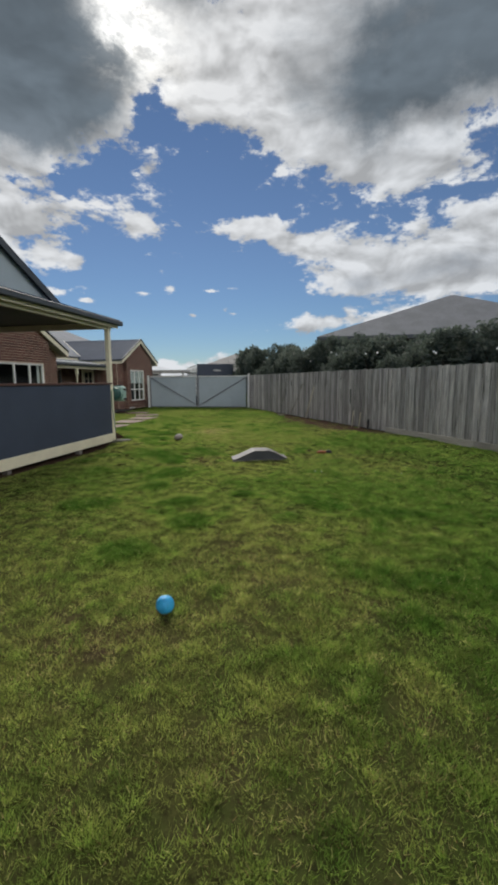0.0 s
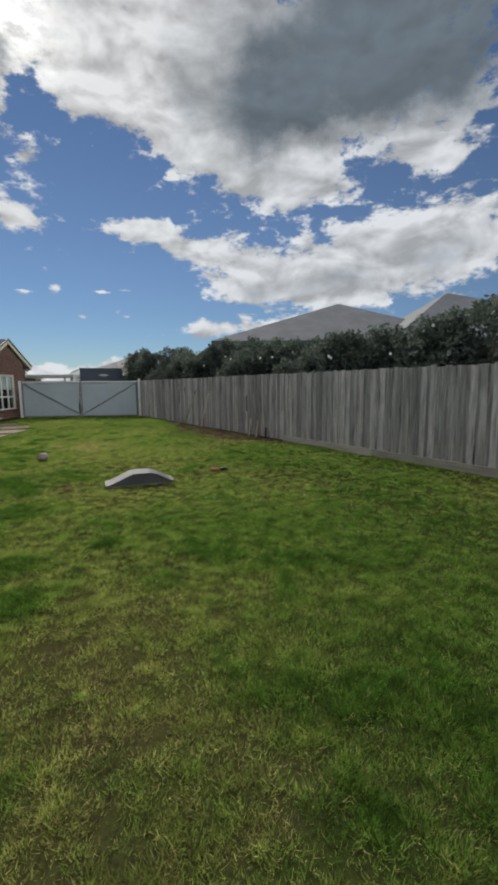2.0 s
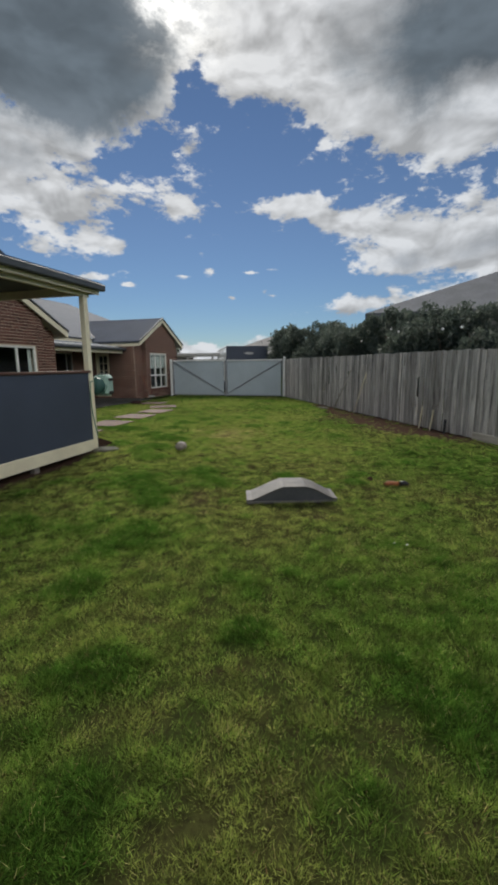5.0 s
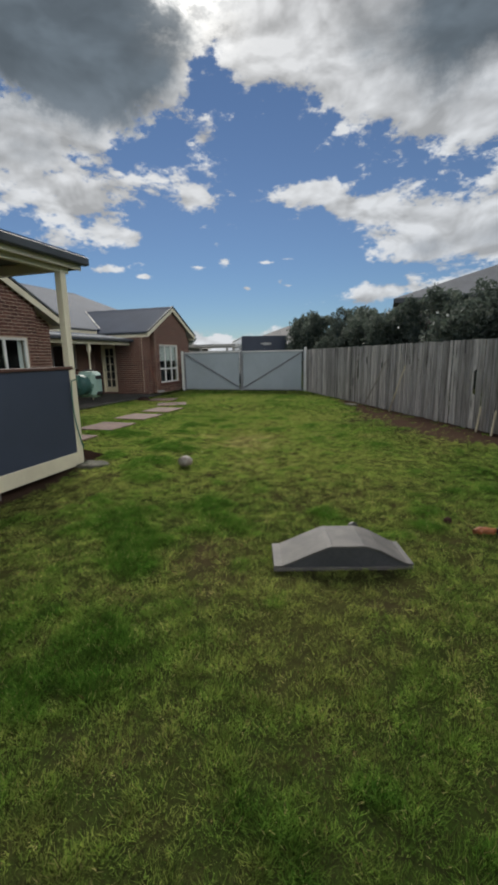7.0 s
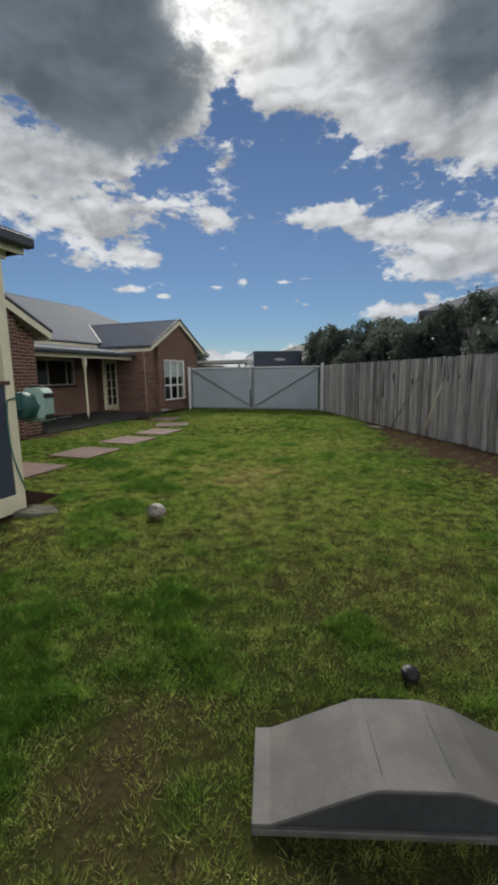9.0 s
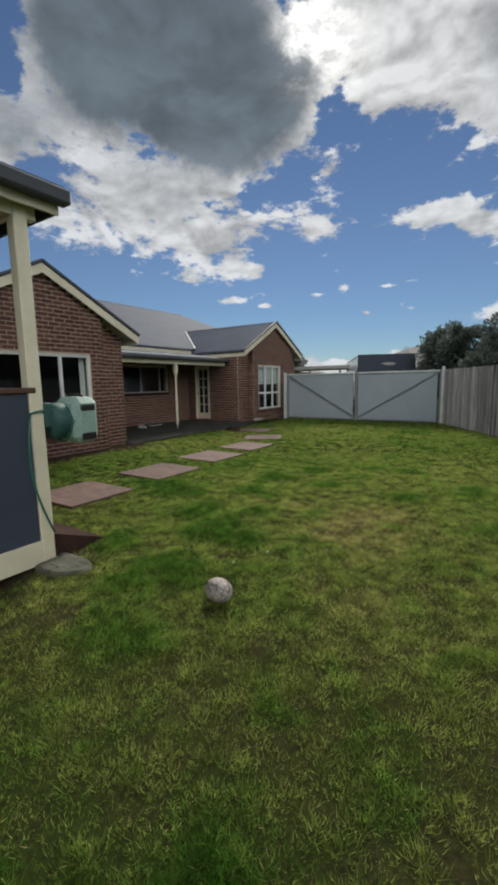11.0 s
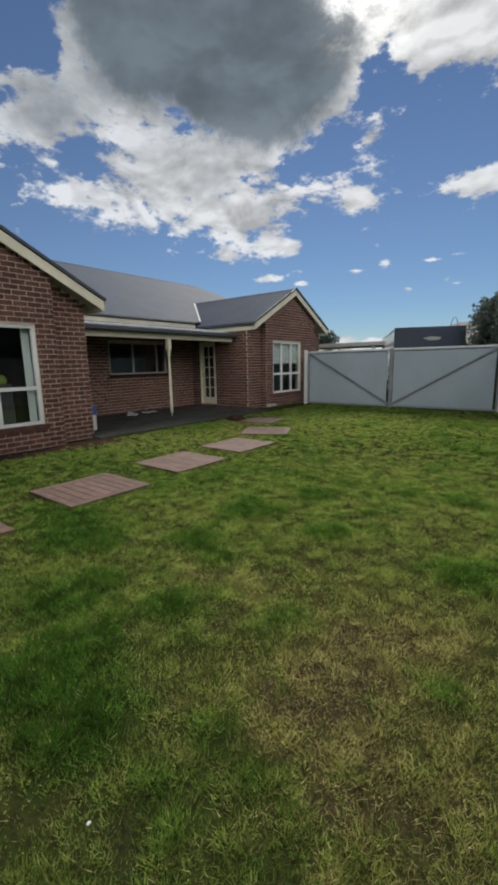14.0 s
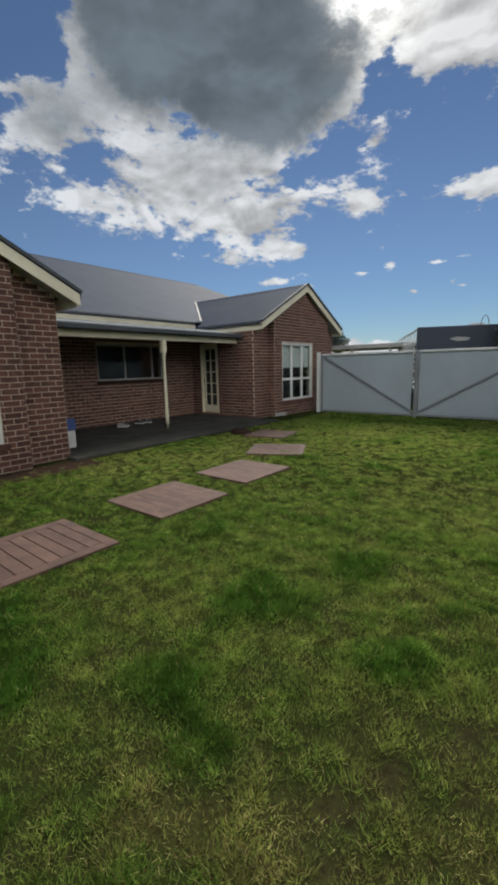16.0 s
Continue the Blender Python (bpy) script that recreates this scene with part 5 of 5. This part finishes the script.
SHOE_GREY, SHOE_DARK = material("shoe_grey", (0.42, 0.42, 0.42), None, 0.7, scale=8), material("shoe_dark", (0.04, 0.04, 0.045), None, 0.7, scale=8)
for (x, y, turn), mat, lab in (((-8.3, 19.35, 30), SHOE_GREY, "grey shoe standing on the porch floor"), ((-8.45, 19.5, 55), SHOE_DARK, "dark shoe standing on the porch floor"),
                               ((-8.5, 20.0, 20), SHOE_DARK, "dark shoe with pale sole on porch"), ((-8.5, 20.25, 40), SHOE_DARK, "dark shoe with pale sole on porch")):
    shoe = thing("shoe", lab, "shoe", "shoes on the porch", at=(x, y, 0.03))
    m = Matrix.Translation((x, y, 0.03)) @ pose(0, 0, 0, 0, 0, turn)
    bm = boxed(-0.13, -0.045, 0.0, 0.14, 0.045, 0.025, bevel=0.01)
    bmesh.ops.transform(bm, matrix=m, verts=bm.verts)
    part("sole", bm, WHITE, shoe, "pale rubber sole")
    bm = slab([(-0.125, -0.038, 0.026), (-0.125, -0.038, 0.10), (-0.03, -0.038, 0.10), (0.06, -0.038, 0.06), (0.13, -0.038, 0.045), (0.13, -0.038, 0.026)], (0, 0.076, 0))
    bmesh.ops.bevel(bm, geom=bm.edges[:], offset=0.012, segments=2, affect="EDGES")
    bmesh.ops.transform(bm, matrix=m, verts=bm.verts)
    upper = part("upper", bm, mat, shoe)
    bm = bmesh.new()
    for k in range(3):
        bar(bm, m @ Vector((-0.02 + k * 0.03, -0.02, 0.099 - k * 0.014)), m @ Vector((-0.01 + k * 0.03, 0.02, 0.099 - k * 0.014)), 0.008, 0.006)
    part("laces", bm, WHITE, upper, "pale laces")
broom = thing("broom", "long wooden broom leaning against the brick gable", "broom", at=(-6.1, 23.2, 0))
part("handle", tube([(-6.52, 22.95, 1.12), (-6.15, 23.15, 0.16)], 0.014), material("red_wood", (0.34, 0.15, 0.10), None, 0.7, scale=6), broom)
part("head", barred((-6.2, 23.0, 0.09), (-6.06, 23.3, 0.09), 0.05, 0.09, bevel=0.01), SOFFIT, broom, "pale broom head")
bm = bmesh.new()
bmesh.ops.create_icosphere(bm, subdivisions=4, radius=1.0)
for v in bm.verts:
    d = v.co.normalized()
    v.co *= 1 + 0.3 * noise.noise(d * 2.6)
    v.co = Vector((-5.3 + 0.26 * v.co.x, 20.35 + 0.2 * v.co.y, 0.0 + 0.1 * v.co.z))
tagged(part("soil_heap", bm, DARK_WOOD), "low dark heap of soil beside the porch slab", "soil heap")
POT = material("yellow_green", (0.36, 0.42, 0.06), None, 0.6, scale=8)
lumpy_ball("houseplant", (NX - 0.32, 15.18, 1.14), 0.09, POT, "yellow green potted plant behind the window", "plant", False)
tagged(part("plant_stand", boxed(NX - 0.5, 15.05, 0.03, NX - 0.25, 15.32, 1.145, bevel=0.01), ROOM), "dim wooden stand inside the window", "stand")
tagged(part("cup", turned([(0.03, 0), (0.04, 0.02), (0.045, 0.1), (0.04, 0.1)], (NX - 0.15, 14.5, 0.475)), material("pale_blue", (0.25, 0.5, 0.7), None, 0.4)), "pale blue cup standing on the window ledge", "cup")
SCRAPS = ((-3.91, 18.3), (-3.46, 17.05), (-1.57, 16.08), (0.45, 12.36), (0.57, 12.68), (5.48, 8.61), (5.63, 9.17), (4.17, 8.58), (4.27, 8.57), (-2.0, 24.8))
PETAL = material("white_petal", (0.8, 0.8, 0.78), None, 0.8)
for k, (x, y) in enumerate(SCRAPS):
    tagged(part("paper_scrap", slab([(x, y, 0.03), (x + 0.010, y + 0.003, 0.032), (x + 0.009, y + 0.012, 0.034), (x - 0.002, y + 0.009, 0.031)], (0.002, 0, 0.006)), PETAL), "tiny white scrap lying in the grass", "scrap", "scraps in the grass")

# ---- beyond the gate ----
NAVY = material("navy_sheet", (0.032, 0.042, 0.066), (0.026, 0.034, 0.053), 0.5, scale=1.5, fine=40, bump=0.05)
trailer = thing("stock_trailer", "dark fronted trailer with white lattice side behind gate", "trailer", at=(-3.75, 27.4, 0))
TM = Matrix.Translation((-3.75, 27.4, 0)) @ pose(0, 0, 0, 0, 0, 24.5)


def trailer_part(name, bm, mat, label=""):
    bmesh.ops.transform(bm, matrix=TM, verts=bm.verts)
    return part(name, bm, mat, trailer, label)


trailer_part("front_panel", boxed(0, 0, 0.5, 2.35, 0.06, 2.57, bevel=0.01), NAVY, "dark navy front sheet")
trailer_part("emblem", slab([(0.95, -0.006, 2.18), (1.2, -0.006, 2.24), (1.55, -0.006, 2.2), (1.5, -0.006, 2.12), (1.2, -0.006, 2.1)], (0, -0.004, 0)), SOFFIT, "pale painted emblem")
trailer_part("floor", boxed(0, 0.06, 0.5, 2.35, 6.6, 0.62), NAVY)
for x, mat in ((0.0, WHITE), (2.31, NAVY)):
    for k in range(9):
        trailer_part("upright", boxed(x, 0.08 + k * 0.8, 0.62, x + 0.04, 0.15 + k * 0.8, 2.55), mat)
    for z in (0.9, 1.2, 1.5, 1.78, 2.08, 2.5):
        trailer_part("side_slat", boxed(x + 0.005, 0.07, z - 0.03, x + 0.035, 6.6, z + 0.03), mat)
for y in (2.6, 4.4):
    for x in (0.16, 2.17):
        bm = turned([(0.1, -0.1), (0.38, -0.1), (0.4, -0.06), (0.4, 0.06), (0.38, 0.1), (0.1, 0.1)], (0, 0, 0), 20)
        bmesh.ops.transform(bm, matrix=pose(x, y, 0.39, 0, 90), verts=bm.verts)
        wheel = trailer_part("wheel", bm, BLACK)
        rim = turned([(0.02, -0.105), (0.2, -0.105), (0.22, -0.09), (0.22, 0.09), (0.2, 0.105), (0.02, 0.105)], (0, 0, 0), 16)
        bmesh.ops.transform(rim, matrix=TM @ pose(x, y, 0.39, 0, 90), verts=rim.verts)
        part("rim", rim, WHITE, wheel, "pale steel rim")
trailer_part("top_hoop", tube([(1.95 + 0.11 * math.cos(q), 0.03, 2.55 + 0.3 * math.sin(q)) for q in [k * math.pi / 10 for k in range(11)]], 0.012), GATE_STEEL, "thin metal hoop")

pergola = thing("carport", "low pale grey flat roofed carport behind the gate", "carport", at=(-7, 32, 0))
part("roof", boxed(-11.0, 31.6, 2.2, -4.7, 36.0, 2.34, bevel=0.01), SOFFIT, pergola)
part("fascia", boxed(-11.0, 31.56, 2.16, -4.7, 31.598, 2.3), SOFFIT, pergola)
for x in (-10.5, -8.0, -6.2, -4.8):
    part("post", boxed(x - 0.05, 31.62, 0, x + 0.05, 31.72, 2.2), SOFFIT, pergola)
part("rail", boxed(-11.0, 31.64, 1.86, -4.7, 31.7, 1.93), SOFFIT, pergola)

TILE = material("pale_grey_roof", (0.20, 0.205, 0.215), (0.16, 0.165, 0.172), 0.8, scale=1.0, fine=14, bump=0.3)
TILE_FAR = material("far_roof", (0.20, 0.195, 0.19), (0.16, 0.155, 0.15), 0.8, scale=1.0, fine=14, bump=0.3)
DIM_WALL = material("dim_render_wall", (0.16, 0.15, 0.14), (0.12, 0.115, 0.105), 0.9, scale=2, fine=25, bump=0.2)


def hip_house(label, x0, y0, x1, y1, eave, ridge, mat, turn=0.0, peak=None):
    """A far house: walls, hipped roof, fascia, windows."""
    h = thing("neighbour_house", label, "house", at=((x0 + x1) / 2, (y0 + y1) / 2, 0))
    m = Matrix.Translation((x0, y0, 0)) @ pose(0, 0, 0, 0, 0, turn) @ Matrix.Translation((-x0, -y0, 0))

    def put(name, bm, mt, lab=""):
        bmesh.ops.transform(bm, matrix=m, verts=bm.verts)
        return part(name, bm, mt, h, lab)
    w, d = x1 - x0, y1 - y0
    half = min(w, d) / 2
    a, b = ((x0 + half, y0 + d / 2, ridge), (x1 - half, y0 + d / 2, ridge)) if w >= d else ((x0 + w / 2, y0 + half, ridge), (x0 + w / 2, y1 - half, ridge))
    if peak:
        a, b = (peak[0] - 0.15, peak[1], ridge), (peak[0] + 0.15, peak[1], ridge)
    put("wall", boxed(x0 + 0.5, y0 + 0.5, -0.1, x1 - 0.5, y1 - 0.5, eave), DIM_WALL)
    c = [(x0, y0, eave), (x1, y0, eave), (x1, y1, eave), (x0, y1, eave)]
    planes = ([c[0], c[1], b, a], [c[1], c[2], b], [c[2], c[3], a, b], [c[3], c[0], a]) if w >= d else ([c[0], c[1], a], [c[1], c[2], b, a], [c[2], c[3], b], [c[3], c[0], a, b])
    for p in planes:
        put("roof", slab(p, (0, 0, 0.05)), mat, "grey hipped roof")
    put("fascia", boxed(x0, y0 - 0.03, eave - 0.18, x1, y0 + 0.02, eave + 0.03), TRIM)
    put("fascia", boxed(x0 - 0.03, y0, eave - 0.18, x0 + 0.02, y1, eave + 0.03), TRIM)
    for k in range(max(1, int(w / 5))):
        wx = x0 + 1.5 + k * 4.5
        if wx + 1.6 < x1 - 0.6:
            win = put("window", boxed(wx, y0 + 0.46, 1.0, wx + 1.6, y0 + 0.52, 2.1), WHITE)
            for px in (wx + 0.06, wx + 0.83):
                bm = boxed(px, y0 + 0.45, 1.06, px + 0.71, y0 + 0.458, 2.04)
                bmesh.ops.transform(bm, matrix=m, verts=bm.verts)
                part("pane", bm, NAVY, win)
    return h


hip_house("neighbouring house with pale grey hipped roof behind hedge", 3.6, 30.0, 22.0, 42.0, 4.25, 7.5, TILE, 0.0, (13.1, 35.6))
hip_house("neighbouring house with pale grey hipped roof behind hedge", 14.2, 27.6, 32.0, 38.6, 4.1, 7.75, TILE, 0.0, (20.2, 32.9))
hip_house("distant house with grey hipped roof beyond gate", -16.0, 60.0, -3.0, 72.0, 2.9, 5.6, TILE_FAR)
hip_house("distant house with grey hipped roof beyond gate", -40.0, 64.0, -26.0, 76.0, 2.9, 5.2, TILE_FAR)


def leafy(name, clumps, count, size, label, category, trunks, seed, kind="", group=""):
    """A bush or tree: stems, and a crown of many small leaves spread round clump centres (x, y, z, radius)."""
    rng = np.random.RandomState(seed)
    t = thing(name, label, category, group, kind, at=(clumps[0][0], clumps[0][1], 0))
    for pts, radii in trunks:
        part("trunk", tube(pts, radii, 7), BARK, t)
    c = np.array(clumps, float)
    pick = rng.choice(len(c), count, p=c[:, 3] ** 2 / (c[:, 3] ** 2).sum())
    d = rng.normal(size=(count, 3))
    d /= np.linalg.norm(d, axis=1)[:, None]
    r = c[pick, 3] * (0.45 + 0.6 * rng.rand(count) ** 0.6)
    r *= 1 + 0.3 * np.sin(7 * d[:, 0] + pick) * np.sin(6 * d[:, 2] + 2 * pick)
    p = c[pick, :3] + d * r[:, None]
    p[:, 2] = np.maximum(p[:, 2], 0.1)
    u, v = rng.normal(size=(count, 3)), rng.normal(size=(count, 3))
    u /= np.linalg.norm(u, axis=1)[:, None]
    v -= (v * u).sum(1)[:, None] * u
    v /= np.linalg.norm(v, axis=1)[:, None]
    s = size * rng.uniform(0.6, 1.3, count)[:, None]
    quad = np.stack([p - u * s, p - v * s * 0.42, p + u * s, p + v * s * 0.42], 1).reshape(-1, 3)
    me = bpy.data.meshes.new("crown")
    me.from_pydata(quad.tolist(), [], np.arange(4 * count).reshape(-1, 4).tolist())
    me.materials.append(LEAVES)
    ob = new("crown", me)
    ob.parent = t
    ob.matrix_parent_inverse = t.matrix_basis.inverted()
    tagged(ob, "dense dark green leaves")
    return t


rng = random.Random(11)


def bush(s, out, height, width, seed, count=11000, blooms=0):
    """A hedge shrub behind the fence at s along it."""
    x, y, _ = on_fence(s, -out, 0)
    clumps, trunks = [], []
    for k in range(13):
        q, f = rng.uniform(0, 6.28), rng.random() ** 0.5
        z = rng.uniform(0.8, height - 0.3)
        r = rng.uniform(0.34, 0.5)
        spread = width * (1 - 0.35 * z / height)
        clumps.append((x + spread * f * math.cos(q), y + spread * f * math.sin(q), z, r))
    for k in range(4):
        q = rng.uniform(0, 6.28)
        clumps.append((x + 0.35 * width * math.cos(q), y + 0.35 * width * math.sin(q), height - rng.uniform(0.0, 0.3), rng.uniform(0.16, 0.26)))
    for k in range(3):
        q = rng.uniform(0, 6.28)
        trunks.append(([(x, y, -0.1), (x + 0.15 * math.cos(q), y + 0.15 * math.sin(q), height * 0.4), (x + 0.4 * math.cos(q), y + 0.4 * math.sin(q), height * 0.8)], [0.05, 0.035, 0.015]))
    shrub = leafy("hedge_shrub", clumps, count, 0.058, "dense dark green hedge shrub behind the fence", "shrub", trunks, seed, group="hedge behind the fence")
    for k in range(blooms):
        bm = bmesh.new()
        c = Vector((x, y, 0)) + fnor * (width * 0.9 + 0.15) + fdir * rng.uniform(-0.5, 0.5) + Vector((0, 0, rng.uniform(2.0, height - 0.25)))
        for q in range(5):
            bmesh.ops.create_icosphere(bm, subdivisions=1, radius=0.016, matrix=Matrix.Translation(c + Vector((0.018 * math.cos(q * 1.26), 0.008, 0.018 * math.sin(q * 1.26)))))
        part("blossom", bm, BLIND, shrub, "small white blossom")


HEIGHTS = [3.35, 3.2, 2.95, 2.9, 2.95, 3.0, 3.0, 2.9, 2.85, 2.75, 2.65, 2.6, 2.65, 2.85, 2.9, 2.2, 3.1, 3.0, 2.6]
for k, h in enumerate(HEIGHTS):
    bush(0.8 + k * 1.15, 1.2 + rng.uniform(-0.15, 0.25), h, 0.85, 100 + k, blooms=2 if 4 < k < 17 and k % 2 else 0)
for k, (x, y, h) in enumerate(((0.75, 26.6, 3.25), (0.1, 27.4, 3.4), (1.75, 25.2, 2.95))):
    s0 = (x - FENCE_A[0]) * FENCE_D[0] + (y - FENCE_A[1]) * FENCE_D[1]
    bush(s0, -float(beyond_fence(x, y)), h, 0.9, 140 + k)
# the big rounded tree at the gate's end
clumps = [(-0.45 + 0.8 * math.cos(q) * f, 28.2 + 0.8 * math.sin(q) * f, z, 0.55) for q, f, z in [(rng.uniform(0, 6.28), rng.random(), rng.uniform(1.2, 3.3)) for k in range(22)]]
leafy("tree", clumps, 22000, 0.068, "rounded dark green tree standing beyond the gate", "tree", [([(-0.5, 28.2, -0.1), (-0.5, 28.2, 1.2), (-0.3, 28.3, 2.6)], [0.12, 0.1, 0.04]), ([(-0.5, 28.2, 1.0), (-0.9, 28.1, 2.4)], [0.07, 0.03])], 77)
clumps = [(-15.6 + rng.uniform(-0.8, 0.8), 45 + rng.uniform(-0.6, 0.6), rng.uniform(2.6, 3.7), 0.4) for k in range(14)]
leafy("tree", clumps, 3000, 0.1, "small distant dark tree beyond the gate", "tree", [([(-15.6, 45, -0.1), (-15.6, 45, 2.0), (-15.5, 45, 3.2)], [0.16, 0.12, 0.05])], 78)
